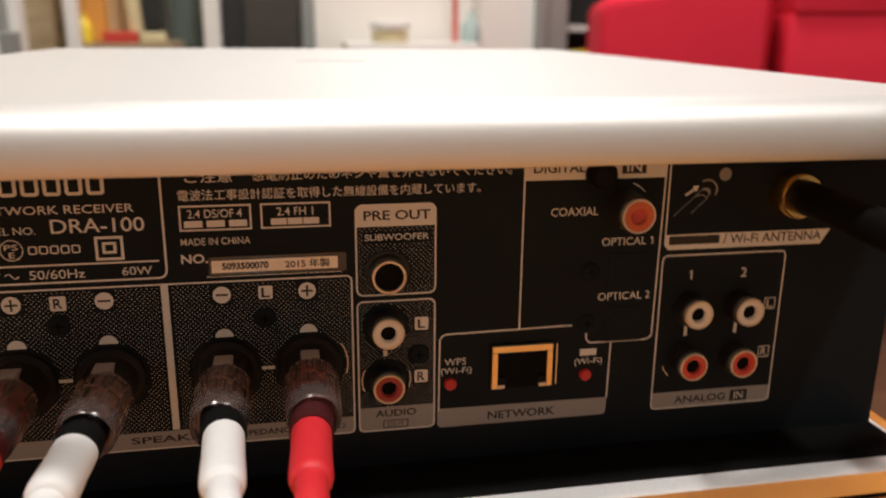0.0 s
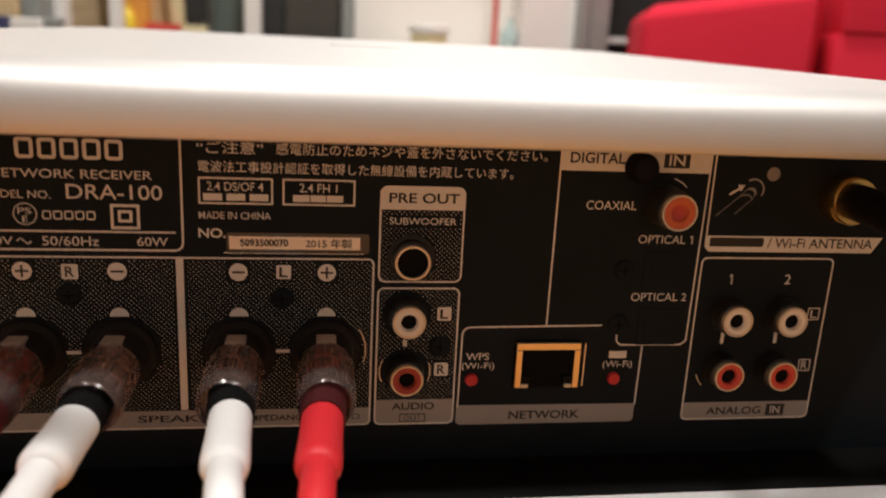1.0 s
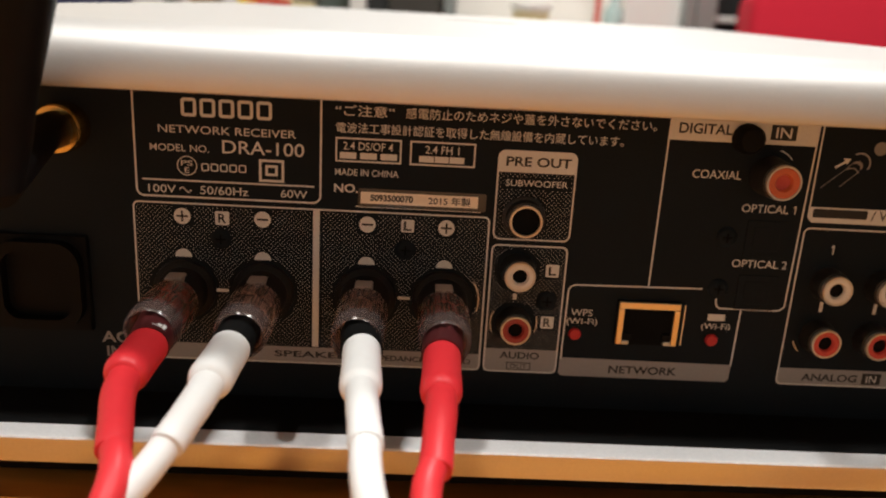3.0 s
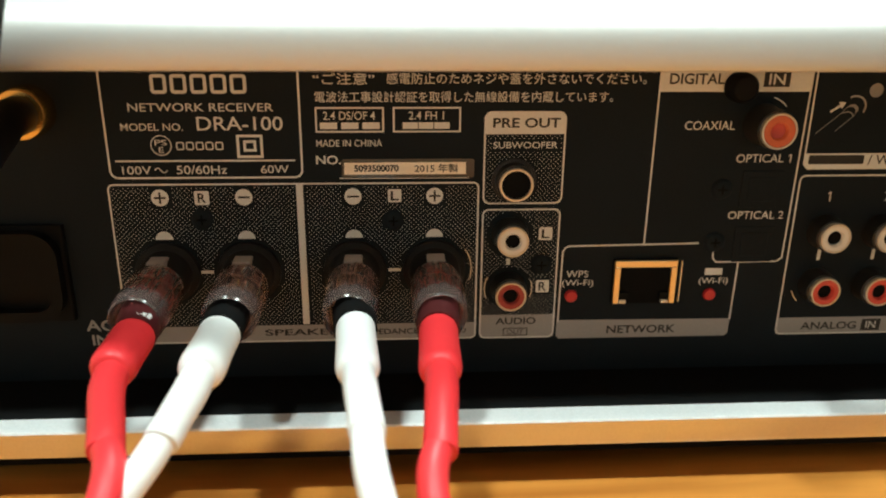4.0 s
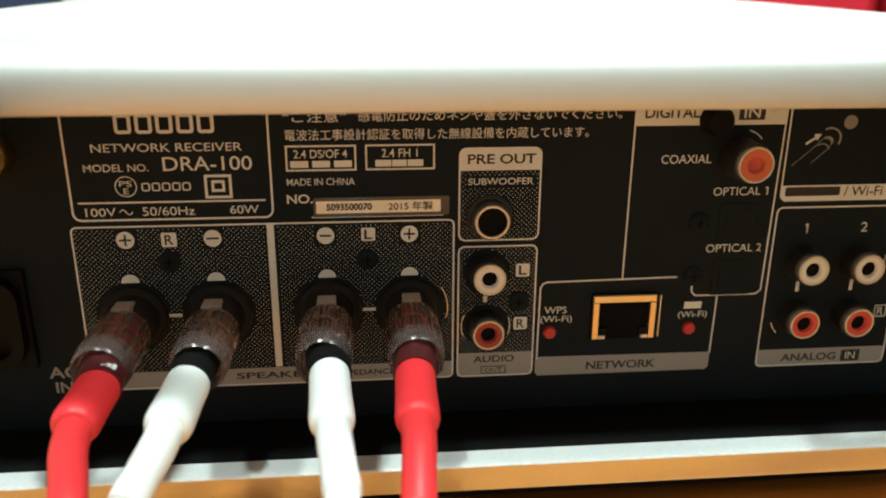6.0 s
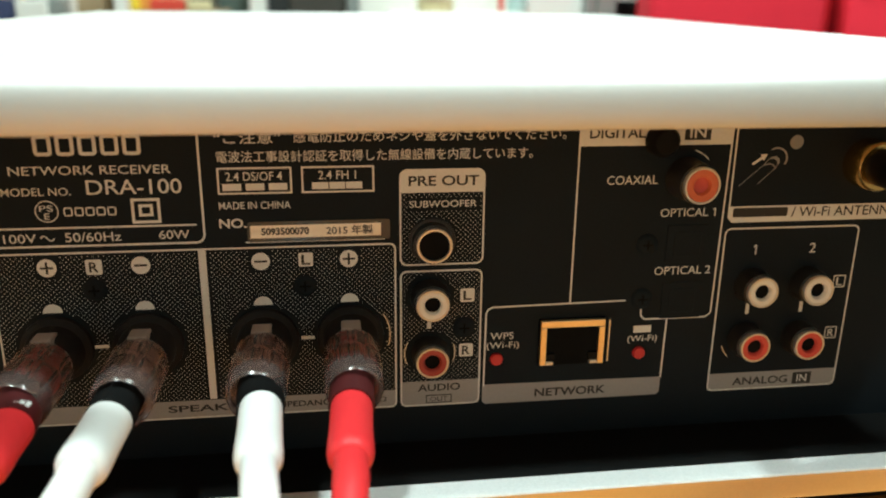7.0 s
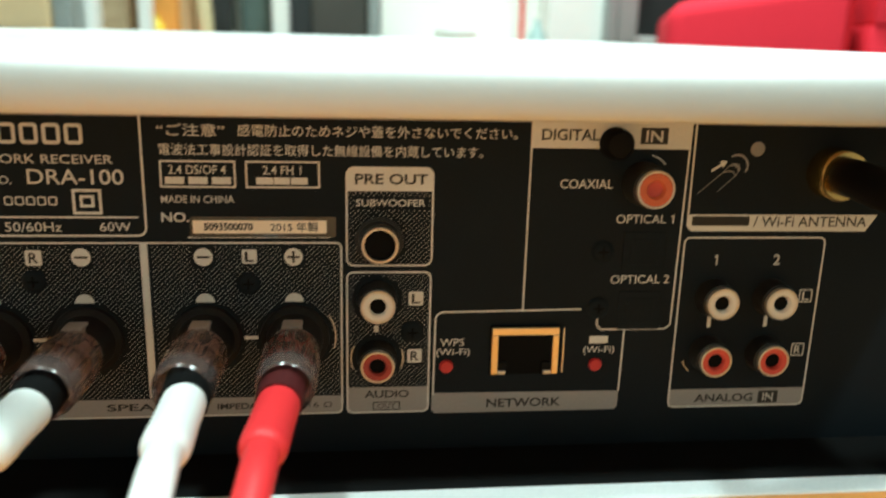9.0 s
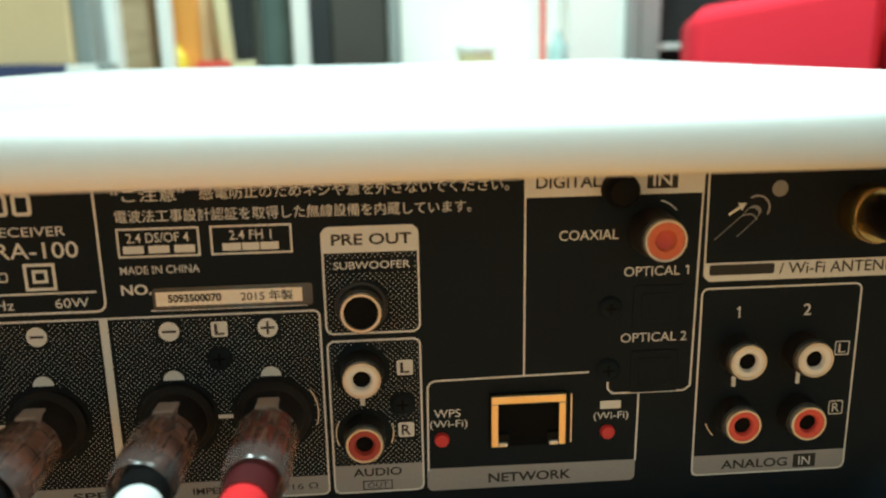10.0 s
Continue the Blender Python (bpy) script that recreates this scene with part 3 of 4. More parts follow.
for dx in (95.7, 109.6):
    ink("printed_dash", [rect(dx - 0.45, dx + 0.45, -17.4, -14.6)])

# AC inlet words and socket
# Words dimmed to grey in place of the shade they stand in.
text("AC", -84.5, -77.6, -33.6, -30.6, GREYSHADEINK, bold=0.02, label="printed words, dimmed to grey for shade")
text("IN", -83.4, -79.4, -37.4, -34.6, GREYSHADEINK, bold=0.02, label="printed words, dimmed to grey for shade")
inlet = part("power_inlet", slab(-109, -86, -1.5, 1.0, 0.6, [(0, -30.0), (0, -6.0)], 3), PLASTIC, receiver, "black power inlet housing")
bm = bmesh.new()
outer, inner = rounded(-108, -87, -29, -7, 6, 6), rounded(-105.5, -89.5, -26.5, -9.5, 4, 6)
for y0, y1, o in ((-4.5, 0.0, outer),):
    n = len(o)
    f_o = [bm.verts.new((x * MM, y0 * MM, z * MM)) for x, z in o]
    b_o = [bm.verts.new((x * MM, y1 * MM, z * MM)) for x, z in o]
    f_i = [bm.verts.new((x * MM, y0 * MM, z * MM)) for x, z in inner]
    b_i = [bm.verts.new((x * MM, y1 * MM, z * MM)) for x, z in inner]
    for i in range(n):
        j = (i + 1) % n
        bm.faces.new((f_o[i], f_o[j], b_o[j], b_o[i]))
        bm.faces.new((f_o[i], f_i[i], f_i[j], f_o[j]))
        bm.faces.new((f_i[i], b_i[i], b_i[j], f_i[j]))
part("socket_rim", bm, PLASTIC, inlet, "black socket rim")


# ---- jacks ----
def rca(x, z, mat, depth=5.8, r=3.7, label="", bore=None):
    loc = (x * MM, 0, z * MM)
    collar = part("phono_jack", lathe([(0, 0), (r + 0.75, 0), (r + 0.6, -0.5), (r + 0.4, -depth + 1.6), (r, -depth + 1.3), (0, -depth + 1.3)], 32), JACKBODY, receiver, label, loc, True)
    part("shell", lathe([(r - 0.05, -depth + 1.6), (r + 0.1, -depth + 0.5), (r + 0.02, -depth + 0.12), (r - 0.12, -depth), (r - 0.40, -depth + 0.02), (r - 0.48, -depth + 0.3), (r - 0.48, -depth + 1.4)], 40), NICKEL, collar, "nickel shell", loc, True)
    part("insulator", lathe([(r - 0.48, -depth + 0.9), (r - 0.48, -depth + 0.2), (r - 0.6, -depth + 0.06), (r - 1.0, -depth + 0.02), (2.15, -depth + 0.12), (1.85, -depth + 0.5), (1.7, -depth + 1.3)], 40), mat, collar, "coloured insulator ring", loc, True)
    part("socket_hole", lathe([(1.75, -depth + 1.1), (1.4, -depth + 1.25), (0, -depth + 1.3)], 20), bore or TRAY, collar, "dark centre hole", loc, True)
    return collar


rca(18.2, -9.9, WHITEJACK, label="white phono jack")
rca(18.2, -23.8, DULLRED, label="red phono jack")
rca(96.1, -9.9, WHITEJACK, label="white phono jack")
rca(110.1, -10.0, WHITEJACK, label="white phono jack")
rca(96.0, -23.9, REDJACK, label="red phono jack")
rca(109.9, -24.0, REDJACK, label="red phono jack")
rca(76.7, 16.8, ORANGEJACK, 8.9, 4.1, "orange coaxial jack", REDCORE)
loc = (0.0186, 0, 0.0036)
sub = part("subwoofer_jack", lathe([(0, 0), (5.3, 0), (5.2, -0.5), (4.6, -0.8), (4.5, -3.4), (3.9, -3.8), (0, -3.8)], 36), GREYPLASTIC, receiver, "black subwoofer jack", loc, True)
part("shell", lathe([(3.95, -3.4), (4.0, -4.5), (3.85, -4.7), (3.45, -4.7), (3.35, -4.3), (3.35, -3.4)], 36), NICKEL, sub, "thin nickel rim", loc, True)
part("socket_hole", lathe([(3.36, -4.0), (2.2, -3.95), (2.0, -3.9), (0, -3.85)], 28), TRAY, sub, "dark round hole", loc, True)

# glints on the bare metal edges of the panel's holes, drawn as pale arcs
for rx, rz, rr, a0, a1 in ((0.0, -18.5, 9.0, -18, 34), (18.2, -23.8, 5.9, 150, 205), (18.2, -23.8, 5.9, -24, 20), (76.7, 16.8, 6.4, 40, 75), (96.0, -23.9, 6.0, 196, 228), (-63.4, -18.5, 9.0, 196, 214)):
    part("hole_rim_glint", flat(stroke([(rx + rr * math.cos(radians(a0 + (a1 - a0) * i / 10)), rz + rr * math.sin(radians(a0 + (a1 - a0) * i / 10))) for i in range(11)], 0.22), -0.10), RIMGLINT, receiver, "thin painted glint on a bare metal hole edge")

# network port: a brass-toned shield round a stepped opening
port = part("network_port", box(0.0440, 0.0600, -0.0006, 0.0, -0.0281, -0.0164), TRAY, receiver, "network port with a brass-toned shield")
for x0, x1, z0, z1 in ((44.2, 59.8, -18.3, -16.5), (44.2, 45.7, -27.9, -18.3), (58.3, 59.8, -27.9, -18.3), (45.7, 47.6, -27.9, -26.9), (56.4, 58.3, -27.9, -26.9)):
    part("shield_edge", box(x0 * MM, x1 * MM, -0.0016, -0.0005, z0 * MM, z1 * MM, 0.00025, 2), BRASS if z1 > -20 else NICKEL, port, "brass-toned shield edge" if z1 > -20 else "dull nickel lower shield edge")
for x0, x1, z0, z1 in ((45.7, 48.0, -26.9, -25.0), (56.0, 58.3, -26.9, -25.0)):
    part("cheek", box(x0 * MM, x1 * MM, -0.0012, -0.0005, z0 * MM, z1 * MM, 0.0001, 1), PLASTIC, port, "dark opening cheek")
part("shield_edge", box(0.0609, 0.0612, -0.0008, 0.0, -0.0278, -0.0170), NICKEL, port, "thin bright shield edge")

for bx, bz in ((34.0, -26.1), (69.0, -26.2)):
    part("push_button", lathe([(0, -0.9), (1.3, -0.85), (1.55, -0.55), (1.6, 0)], 24), REDBUTTON, receiver, "small red push button", (bx * MM, 0, bz * MM), True)

# optical ports and screws
for oz in (1.0, -13.0):
    opt = part("optical_port", box(0.0735, 0.0835, -0.00022, 0.0, (oz - 4.6) * MM, (oz + 4.6) * MM, 0.0001), BLACK, receiver, "black optical port")
    part("shutter", box(0.0752, 0.0818, -0.00036, -0.00022, (oz - 3.0) * MM, (oz + 3.0) * MM, 0.00006, 1), BLACK, opt, "dark dust shutter")


def screw(x, z, r=2.6):
    loc = (x * MM, 0, z * MM)
    s = part("screw", lathe([(0, -0.85), (r * 0.55, -0.8), (r * 0.85, -0.5), (r, -0.1), (r, 0)], 24), BLACK, receiver, "black cross-head screw", loc, True)
    for w, h in ((1.2, 0.2), (0.2, 1.2)):
        part("slot", box(-w * MM, w * MM, -0.0009, -0.00075, -h * MM, h * MM), TRAY, s, loc=loc)


for sx, sz in ((-54.2, -5.2), (-9.7, -5.9), (26.1, -17.6), (68.8, 1.1), (68.7, -12.3)):
    screw(sx, sz)
part("screw_boss", lathe([(0, -4.2), (2.6, -4.0), (3.4, -3.0), (3.6, 0)], 28), PLASTIC, receiver, "black round screw head", (0.0698, 0, 0.0255), True)


# ---- binding posts ----
def knob_mesh():
    """Clear knob: ribbed barrel with a rounded back shoulder, a waist line and two rows of hollow cells inside."""
    bm, seg = bmesh.new(), 72
    outer = [(4.5, -8.8), (5.0, -8.85), (5.45, -9.1), (5.9, -9.7), (6.08, -10.6), (6.08, -16.2), (5.82, -16.5), (5.82, -17.1), (6.08, -17.4), (6.0, -24.0), (5.85, -26.4), (5.55, -27.5), (5.15, -28.0)]
    inner = [(4.98, -27.6), (4.9, -21.8), (5.1, -21.6), (5.1, -17.4), (4.72, -17.2), (4.72, -15.2), (5.1, -15.0), (5.1, -11.4), (4.6, -11.2), (4.5, -9.6)]
    rings = []
    for k, (r, y) in enumerate(outer + inner):
        ring = []
        for i in range(seg):
            q = r
            if k < len(outer):
                if r > 5.6 and i % 6 in (0, 1):
                    q = r - 0.34
            elif r > 5.05 and i % 12 in (0, 1, 2, 3):
                q = r - 0.42
            a = 2 * math.pi * i / seg
            ring.append(bm.verts.new((q * math.cos(a) * MM, y * MM, q * math.sin(a) * MM)))
        rings.append(ring)
    for a, b in zip(rings, rings[1:] + rings[:1]):
        for i in range(seg):
            bm.faces.new((a[i], a[(i + 1) % seg], b[(i + 1) % seg], b[i]))
    return bm


def post(x, red):
    loc = (x * MM, 0, -0.0185)
    base = part("binding_post", lathe([(0, 0), (7.6, 0), (7.5, -1.2), (6.9, -1.8), (6.2, -2.1), (5.8, -7.0), (5.0, -8.0), (0, -8.0)], 36), POSTBASE, receiver, "speaker terminal with a clear knob", loc, True)
    part("index_tab", box(-0.0021, 0.0021, -0.0096, -0.0050, 0.0040, 0.0060, 0.0004), CLEAR_TAB, base, "greyish clear tab", loc)
    part("knob", knob_mesh(), CLEAR, base, "smoky clear ribbed plastic knob", loc, True, 30)
    # Pale ring drawn in for the highlight along the knob's back edge.
    part("knob_rim_highlight", lathe([(5.0, -8.7), (5.35, -8.8), (5.55, -9.05), (5.45, -9.2), (5.0, -8.95)], 48), CLEAR_TAB, base, "pale ring standing for the highlight on the polished rim", loc, True)
    part("core", lathe([(0, -8), (3.9, -8.1), (3.9, -11.0), (3.1, -11.5), (3.1, -13.5), (4.1, -13.9), (4.1, -18.0), (3.5, -18.4), (3.5, -22.5), (0, -22.6)], 28), REDCORE if red else CORE, base, "inner metal core with coloured sleeve", loc, True)


for px, sign in POSTS:
    post(px, sign == "+")


# ---- speaker cables ----
def cable(keys, red, girth=0.95):
    """keys in mm: start, boot end, neck, sleeve end, and on to the table."""
    skin = REDRUBBER if red else WHITERUBBER
    colour = "red" if red else "white"
    s, e, neck, low, run = keys[0], keys[1], keys[2], keys[3], keys[4:]
    ob = thing("speaker_cable", (s[0] * MM, s[1] * MM, TABLE), f"thick {colour} speaker cable plugged into the receiver", "speaker cable", "speaker cables")
    sv, ev = Vector(s), Vector(e)
    d = (ev - sv).normalized()
    plug0 = Vector((keys[0][0] * 0.4 + min(POSTS, key=lambda q: abs(q[0] - s[0]))[0] * 0.6, -23.5, -18.6))
    ring_pts = [plug0, plug0.lerp(sv, 0.5), sv + d * 0.8]
    pts, rad = spline([(*p, 4.45) for p in ring_pts], 5)
    part("plug_ring", tube(pts, rad, 28), REDRING if red else TRAY, ob, "dark red plug collar" if red else "black plug collar", smooth=True)
    if red and s[0] < -30:
        side = d.cross(Vector((0, 0, 1))).normalized()
        up = side.cross(d)
        for i in range(7):
            a = radians(52 + 13 * i)
            c = sv - d * 1.5 + 4.48 * (math.cos(a) * side + math.sin(a) * up)
            bm = box(-0.00042, 0.00042, -0.0009 + 0.0002 * (i % 3), 0.0009, -0.00006, 0.00006)
            m = Matrix((side * -math.sin(a) + up * math.cos(a), d, side * math.cos(a) + up * math.sin(a))).transposed()
            bmesh.ops.transform(bm, matrix=Matrix.Translation(c * MM) @ m.to_4x4(), verts=bm.verts[:])
            part("printed_bar", bm, INK, ob, "small white printed bar")
    k = [(*(sv - d * 0.3), 3.7), (*(sv + d * 0.4), 4.3), (*(sv + d * 1.5), 4.5), (*sv.lerp(ev, 0.5), 4.45), (*sv.lerp(ev, 0.85), 4.55), (*(ev), 4.45), (*(ev + d * 1.3), 3.85), (*(ev + d * 1.8), 3.2)]
    pts, rad = spline([(*q[:3], q[3] * girth) for q in k], 6)
    part("boot", tube(pts, rad, 32), skin, ob, f"{colour} rubber boot", smooth=True, angle=60)
    nv, lv = Vector(neck), Vector(low)
    k = [(*(ev - d * 2), 3.3), (*nv, 3.36), (*nv.lerp(lv, 0.55), 3.25), (*lv, 3.28), (*(lv + (lv - nv).normalized() * 0.7), 2.8)]
    pts, rad = spline([(*q[:3], q[3] * girth) for q in k], 8)
    part("sleeve", tube(pts, rad, 32), skin, ob, f"{colour} shrink sleeve", smooth=True, angle=60)
    k = [(*(lv - (lv - nv).normalized() * 3), 2.85)] + [(*q, 2.85) for q in run]
    pts, rad = spline([(*q[:3], q[3] * girth) for q in k], 12)
    part("lead", tube(pts, rad, 28), skin, ob, f"{colour} cable jacket", smooth=True, angle=60)
    return ob


REDRING = material("dark_red_plug_collar", (0.055, 0.005, 0.006), 0.55, 0.0, 0.1, 400)
cable([(-17.7, -32.0, -18.6), (-16.4, -53.0, -16.7), (-15.6, -61.0, -15.8), (-14.0, -76.0, -15.0), (-12.2, -90.0, -16.8), (-3, -112, -36), (0, -132, -50), (-2, -155, -62.0), (-8, -185, -62.5), (-30, -245, -62.5)], False, 0.89)
cable([(-0.7, -32.0, -19.3), (-1.4, -52.0, -17.7), (-1.5, -58.0, -18.0), (-2.5, -72.0, -21.4), (-4.0, -81.0, -23.9), (1, -100, -40), (-4, -118, -54), (2, -138, -62.2), (14, -170, -62.5), (45, -245, -62.5)], True, 0.89)
cable([(-45.3, -31.0, -19.7), (-44.8, -50.0, -17.8), (-45.5, -56.0, -18.9), (-48.1, -66.0, -22.1), (-52.9, -74.0, -27.1), (-70, -92, -43), (-82, -110, -55), (-92, -130, -62.2), (-112, -165, -62.5), (-150, -245, -62.5)], False)
cable([(-62.1, -32.0, -19.4), (-62.0, -46.0, -19.3), (-61.3, -52.0, -20.5), (-57.4, -66.0, -23.5), (-54.6, -76.0, -25.5), (-60, -96, -42), (-60, -112, -54), (-64, -130, -62.2), (-72, -165, -62.5), (-95, -245, -62.5)], True)

# ---- antennas ----
def antenna(x, z, rod, label):
    loc = (x * MM, 0, z * MM)
    ob = thing("antenna", (x * MM, -0.006, z * MM), label, "antenna", "antennas")
    part("connector_ring", lathe([(3.0, 0), (5.7, 0), (5.8, -1.0), (5.7, -5.6), (5.3, -6.2), (3.0, -6.2)], 40), GOLD, ob, "gold plated threaded ring", loc, True)
    end = Vector(rod[0][:3]) * MM
    part("swivel_base", tube([(x * MM, -0.0055, z * MM), (x * MM, -0.012, z * MM), end.lerp(Vector((x * MM, -0.012, z * MM)), 0.5), end], [0.0042, 0.0042, 0.0042, 0.0044], 28), PLASTIC, ob, "black swivel base", smooth=True)
    pts, rad = spline(rod, 8)
    part("rod", tube(pts, rad, 28), PLASTIC, ob, "black plastic antenna rod", smooth=True)


antenna(-89.3, 20.3, [(-85.3, -41.5, 15.3, 5.0), (-84.0, -42.5, 24.3, 6.2), (-80.0, -46.5, 36.3, 6.5), (-65.5, -58, 70.3, 6.3), (-53.0, -69, 104.3, 5.6), (-51, -71, 110.3, 3.8)], "black upright rod antenna on a gold connector")
antenna(120.4, 19.6, [(121.4, -41.5, 17.6, 3.8), (124.4, -42, 21.6, 4.4), (136.4, -42, 32.6, 4.9), (175.4, -43, 67.6, 5.2), (240.4, -44, 124.6, 5.5), (247.4, -44, 130.6, 3.6)], "black rod antenna tilted aside on a gold connector")

# ---- things in the room behind ----
def plain(name, bm, mat, label, category, kind="", smooth=False):
    return tagged(part(name, bm, mat, None, smooth=smooth), label, category, kind=kind)


# sofa
SEAM = 0.080
sofa = thing("sofa", (1.1, 1.5, FLOOR), "red cloth sofa with a rounded armrest", "sofa")
bm = box(0.533, 0.848, 1.20, 1.95, FLOOR + 0.05, 0.106, 0.028, 6)
for v in bm.verts:
    f = (v.co.x - 0.533) / 0.315
    if v.co.z > 0:
        v.co.z += 0.050 * min(1.0, 1.6 * f)
    if v.co.x > 0.79:
        v.co.y += 0.10 * (v.co.x - 0.79) / 0.058
part("armrest", bm, SOFARED, sofa, smooth=True)
part("seat", box(0.850, 2.0, 1.36, 2.0, FLOOR + 0.05, -0.12, 0.05, 4), SOFARED, sofa, smooth=True)
part("backrest", box(0.864, 2.05, 1.262, 1.50, -0.20, SEAM, 0.004, 3), SOFARED, sofa, smooth=True)
part("back_cushion", box(0.868, 1.062, 1.256, 1.48, SEAM + 0.001, 0.36, 0.005, 3), SOFARED, sofa, smooth=True)
part("back_cushion", box(1.066, 2.05, 1.262, 1.48, SEAM + 0.016, 0.36, 0.012, 5), SOFARED, sofa, smooth=True)
part("far_backrest", box(0.850, 2.05, 1.50, 1.62, -0.20, 0.36, 0.05, 4), SOFARED, sofa, smooth=True)
for fx, fy in ((0.62, 1.3), (1.9, 1.3), (0.62, 1.9), (1.9, 1.9)):
    part("leg", box(fx - 0.025, fx + 0.025, fy - 0.025, fy + 0.025, FLOOR, FLOOR + 0.06, 0.003), BROWNWOOD, sofa)

# the sofa stands slightly turned
sofa.matrix_world = Matrix.Translation((0.529, 1.20, 0)) @ Matrix.Rotation(radians(-19), 4, "Z") @ Matrix.Translation((-0.529, -1.20, 0)) @ sofa.matrix_world

# tall cupboard and shelf on one side
cup = thing("cupboard", (-0.75, 1.6, FLOOR), "tan cupboard with a grey-green side", "cupboard")
part("front", box(-1.30, -0.548, 1.45, 1.80, FLOOR, 1.10, 0.004), CREAM, cup, "tan front")
part("side", box(-0.548 + 0.002, -0.514, 1.46, 1.80, FLOOR, 1.10, 0.004), GREYFRAME, cup, "grey-green side strip")
plain("door_post", box(-0.546, -0.497, 1.55, 1.62, FLOOR, CEIL, 0.004), WHITEPAINT, "white painted door post", "door post", "structure")
shelf = thing("bookshelf", (-0.50, 1.7, FLOOR), "brown wooden bookshelf with boxes on its boards", "bookshelf")
part("upright", box(-0.506, -0.450, 1.60, 1.95, FLOOR, 1.0, 0.003), BROWNWOOD, shelf)
part("upright", box(-0.465, -0.443, 1.66, 1.95, FLOOR, 1.0, 0.003), BROWNWOOD, shelf, "darker upright in shade")
part("trim", box(-0.432, -0.408, 1.62, 1.66, FLOOR, 1.0, 0.003), WHITEPAINT, shelf, "whitish edge trim")
part("board", box(-0.412, -0.238, 1.66, 1.95, 0.013 - 0.02, 0.013, 0.002), BROWNWOOD, shelf)
part("board", box(-0.412, -0.292, 1.66, 1.95, FLOOR, FLOOR + 0.05, 0.002), BROWNWOOD, shelf)
# Near-black sheet holds the shade of the gap between the boxes.
part("back", box(-0.412, -0.292, 1.95, 1.97, FLOOR, 1.0, 0.002), NEARBLACK, shelf)
BZ = 0.013
plain("orange_box", box(-0.424, -0.370, 1.70, 1.90, BZ, 0.40, 0.004), ORANGE, "orange cardboard box on the bookshelf", "box")
plain("tan_box", box(-0.377, -0.343, 1.74, 1.90, BZ, 0.36, 0.004), CREAM, "tan cardboard box on the bookshelf", "box")
bm = lathe([(0, 0), (16, 0), (17, 4), (17, 34), (11, 46), (7, 50), (7, 60), (0, 60)], 24)
bmesh.ops.rotate(bm, verts=bm.verts[:], cent=(0, 0, 0), matrix=Matrix.Rotation(radians(90), 3, "X"))
bmesh.ops.translate(bm, verts=bm.verts[:], vec=(-0.412, 1.69, BZ))
plain("yellow_bottle", bm, YELLOW, "small yellow plastic bottle on the bookshelf", "bottle", smooth=True)
plain("red_box", box(-0.372, -0.302, 1.665, 1.695, BZ, 0.037, 0.003), REDBOX, "small red box on the bookshelf", "box")
bm = box(-0.337, -0.305, 1.70, 1.76, BZ, 0.22, 0.02, 4)
for v in bm.verts:
    v.co.x += 0.006 * math.sin(v.co.z * 60)
plain("paper_bag", bm, PALE, "pale yellow paper bag on the bookshelf", "bag", smooth=True)
plain("pale_box", box(-0.296, -0.246, 1.665, 1.69, BZ, 0.035, 0.004), PALE, "low pale yellow box on the bookshelf", "box")

# glazed door beside the shelf
bm = bmesh.new()
n = 24
cols = []
for i in range(n + 1):
    x = -0.319 + (-0.271 - -0.319) * i / n
    y = 1.98 + 0.012 * math.sin(i * 1.6)
    cols.append((bm.verts.new((x, y, FLOOR + 0.02)), bm.verts.new((x, y, 1.6))))
for a, b in zip(cols, cols[1:]):
    bm.faces.new((a[0], b[0], b[1], a[1]))
bmesh.ops.solidify(bm, geom=bm.faces[:], thickness=0.004)
plain("curtain", bm, CURTAIN, "grey cloth curtain hanging beside the window", "curtain", smooth=True)
win = tagged(thing("window_1", (-0.243, 2.02, FLOOR), "dark glazed door with white frame", "window"), kind="structure")
part("pane", box(-0.285, -0.197, 2.04, 2.05, FLOOR, 1.6), GLASSY, win)
part("frame", box(-0.196, -0.155, 1.98, 2.06, FLOOR, 1.7, 0.004), WHITEPAINT, win, "white painted frame")
door = tagged(thing("door_1", (-0.058, 2.02, FLOOR), "dark grey panelled door in a grey frame", "door"), kind="structure")
part("leaf", box(-0.154, -0.100, 2.02, 2.06, FLOOR, 1.6, 0.003), NEARBLACK, door, "very dark leaf edge")
part("leaf", box(-0.100 + 0.002, 0.043, 2.01, 2.06, FLOOR, 1.6, 0.003), DARKDOOR, door)
part("frame", box(0.043 + 0.002, 0.076, 1.98, 2.06, FLOOR, 1.7, 0.004), GREYFRAME, door, "grey metal frame")
plain("partition", box(0.079, 0.513, 2.02, 2.10, FLOOR, CEIL), WALLPAINT, "white painted partition wall", "wall", "structure")
plain("pillar", box(0.491, 0.639, 1.90, 2.01, FLOOR, CEIL, 0.004), WHITEPAINT, "white painted pillar", "pillar", "structure")
stool = thing("side_cabinet", (0.328, 1.86, FLOOR), "low white cabinet below the partition", "cabinet")
part("body", box(0.143, 0.466, 1.80, 1.99, FLOOR, 0.012, 0.004), WHITEPAINT, stool)
tub = thing("lidded_tub", (0.255, 1.87, 0.012), "pale tub with a wide white lid on the cabinet", "tub")
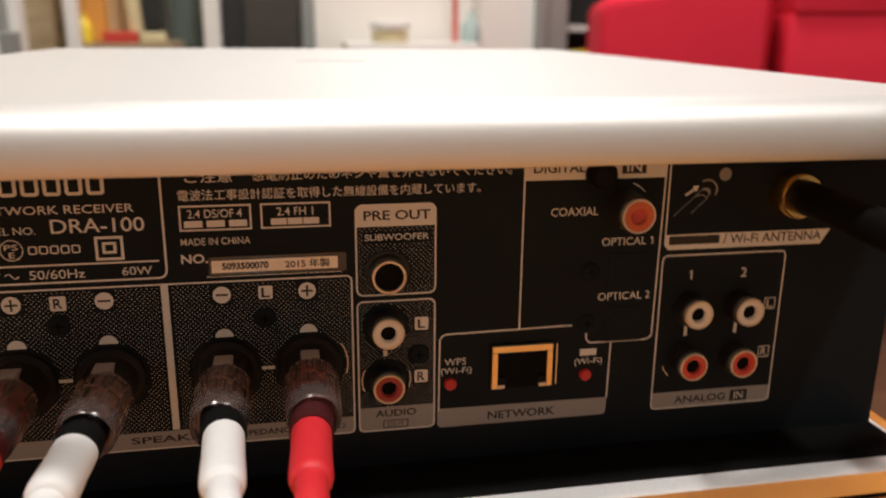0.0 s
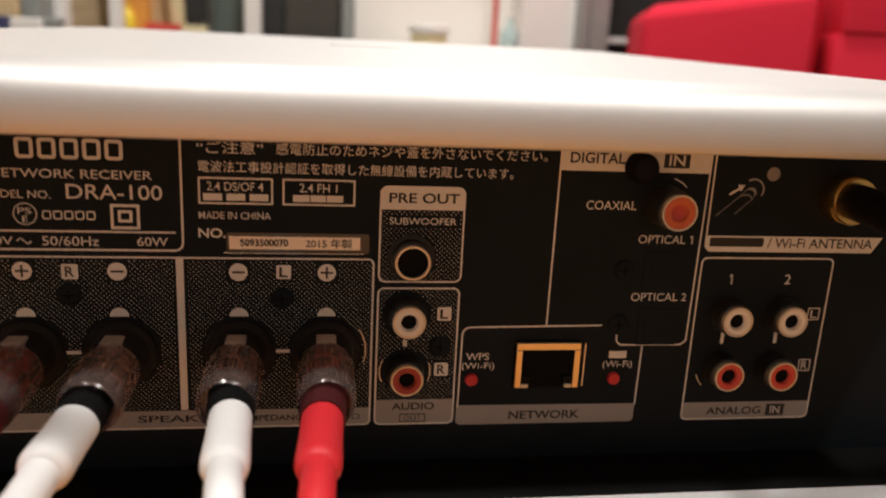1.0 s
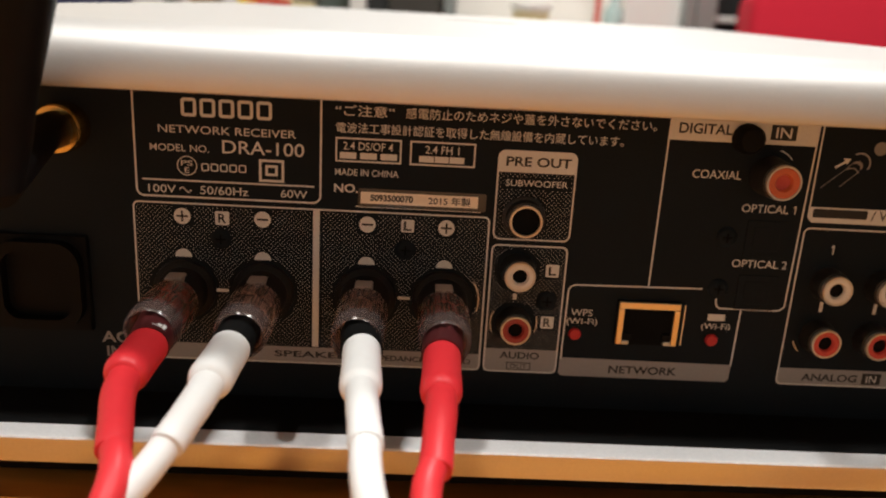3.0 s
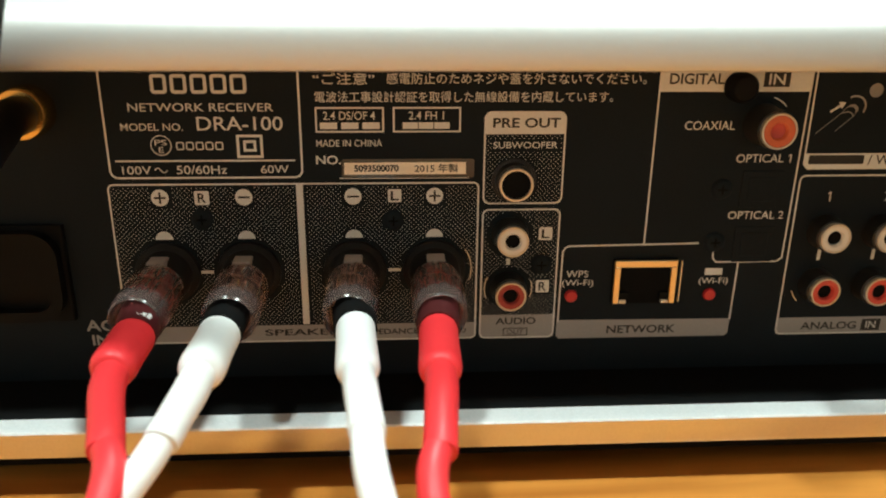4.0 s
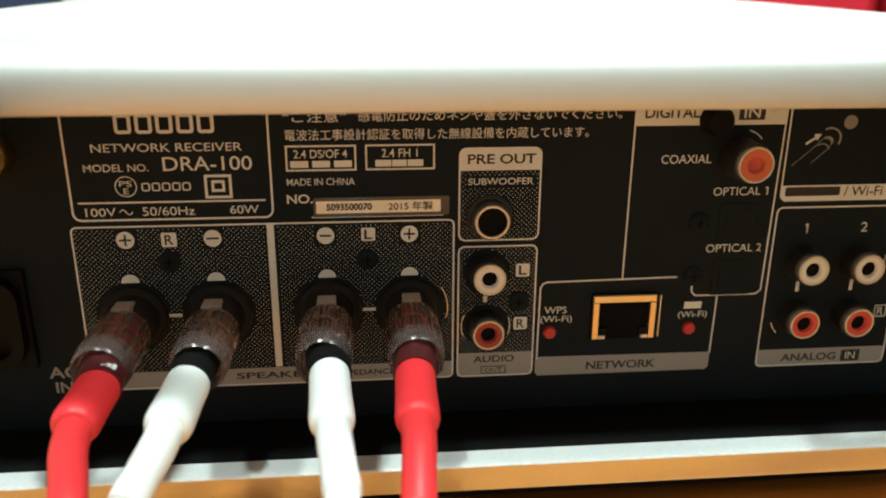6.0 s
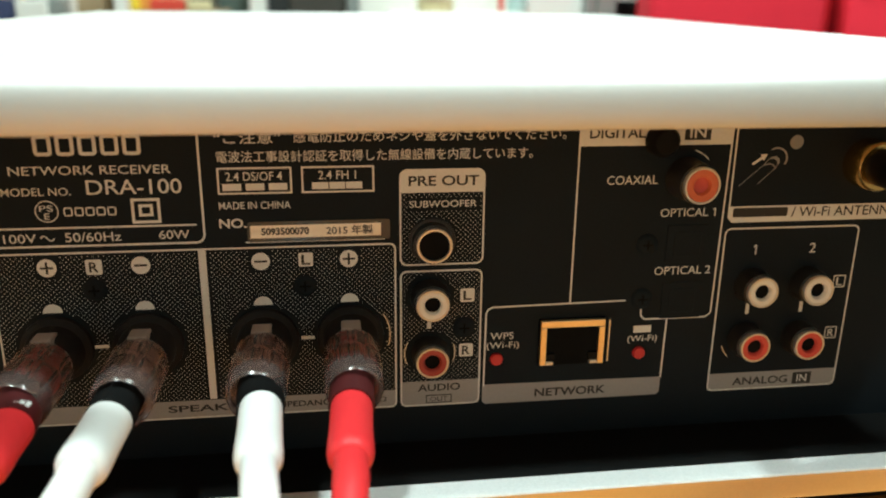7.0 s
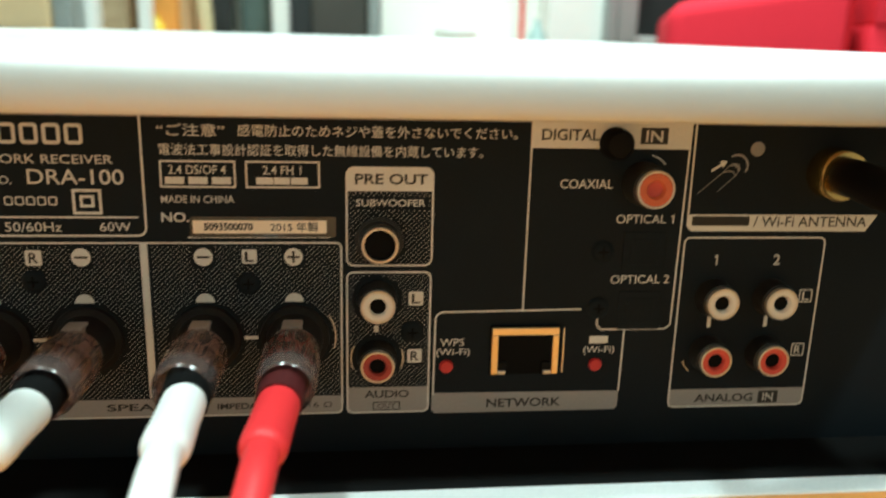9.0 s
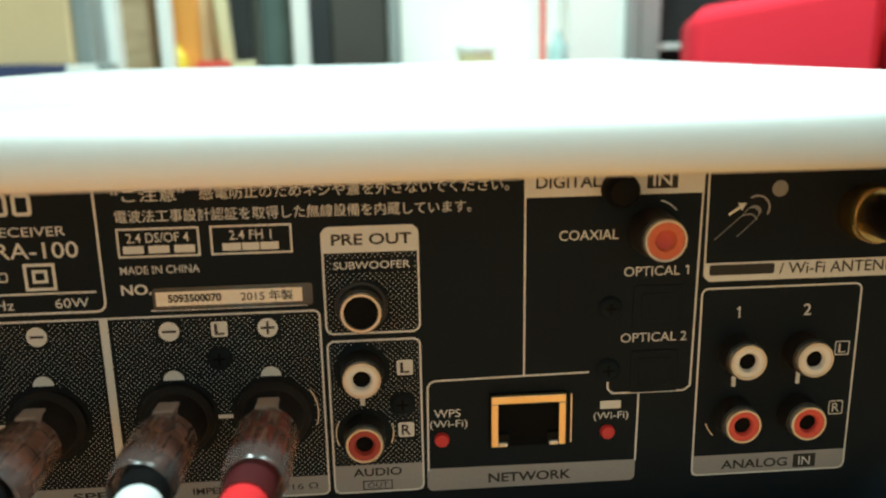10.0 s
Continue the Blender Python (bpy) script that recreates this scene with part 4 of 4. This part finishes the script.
for tub_part, profile, mat, label in (("body", [(0, 0), (42, 0), (44, 3), (44, 30), (0, 30)], PALE, ""), ("lid", [(0, 30), (48, 30), (50, 33), (50, 46), (46, 50), (0, 51)], WHITEPAINT, "white lid")):
    bm = lathe(profile, 40)
    bmesh.ops.rotate(bm, verts=bm.verts[:], cent=(0, 0, 0), matrix=Matrix.Rotation(radians(90), 3, "X"))
    bmesh.ops.translate(bm, verts=bm.verts[:], vec=(0.255, 1.87, 0.012))
    part(tub_part, bm, mat, tub, label, smooth=True)
bm = lathe([(0, 0), (22, 0), (24, 5), (24, 40), (10, 60), (8, 78), (0, 78)], 28)
bmesh.ops.rotate(bm, verts=bm.verts[:], cent=(0, 0, 0), matrix=Matrix.Rotation(radians(90), 3, "X"))
bmesh.ops.translate(bm, verts=bm.verts[:], vec=(0.455, 1.86, 0.012))
plain("bottle", bm, TEAL, "pale blue plastic bottle on the cabinet", "bottle", smooth=True)
plain("red_pole", box(0.425, 0.437, 1.93, 1.945, 0.012, 0.9, 0.003), REDBOX, "thin red pole leaning against the partition", "pole")
plain("yellow_box", box(0.692, 0.756, 1.74, 1.80, FLOOR, -0.004, 0.004), YELLOW, "tall yellow box standing beside the metal rack", "box")
rack = thing("metal_rack", (0.699, 1.95, FLOOR), "grey metal rack with white shelves", "rack")
part("post", box(0.629, 0.655, 1.86, 1.90, FLOOR, 1.4, 0.003), GREYFRAME, rack)
part("post", box(0.658 + 0.002, 0.711, 1.87, 1.91, FLOOR, 1.4, 0.003), GREYFRAME, rack)
part("shelf", box(0.692, 0.907, 1.92, 2.2, 0.041, 0.055, 0.003), WHITEPAINT, rack, "white shelf")
# The rack's dark interior is shade, put into this sheet's colour.
part("back", box(0.722, 1.210, 2.22, 2.24, FLOOR, 1.4, 0.003), NEARBLACK, rack, "back blackened for the shade inside the rack")

# books at the cupboard
for x0, x1, top in ((-0.718, -0.661, 0.037), (-0.660, -0.603, 0.040), (-0.602, -0.550, 0.039)):
    plain("book", box(x0, x1, 1.38, 1.44, -0.10, top, 0.002), NAVY, "dark navy book standing on the low bench", "book")
plain("white_carton", box(-0.536, -0.484, 1.37, 1.43, -0.10, 0.037, 0.003), WHITEPAINT, "small white carton on the low bench", "carton")
plain("blue_box", box(-0.486, -0.461, 1.38, 1.43, -0.10, 0.039, 0.003), GREYFRAME, "small grey-blue box on the low bench", "box")
bench = thing("bench", (-0.6, 1.4, FLOOR), "low white bench in front of the cupboard", "bench")
part("top", box(-1.2, -0.458, 1.32, 1.445, -0.13, -0.10, 0.003), WHITEPAINT, bench)
part("panel", box(-1.18, -0.461, 1.34, 1.44, FLOOR, -0.13, 0.002), WHITEPAINT, bench)
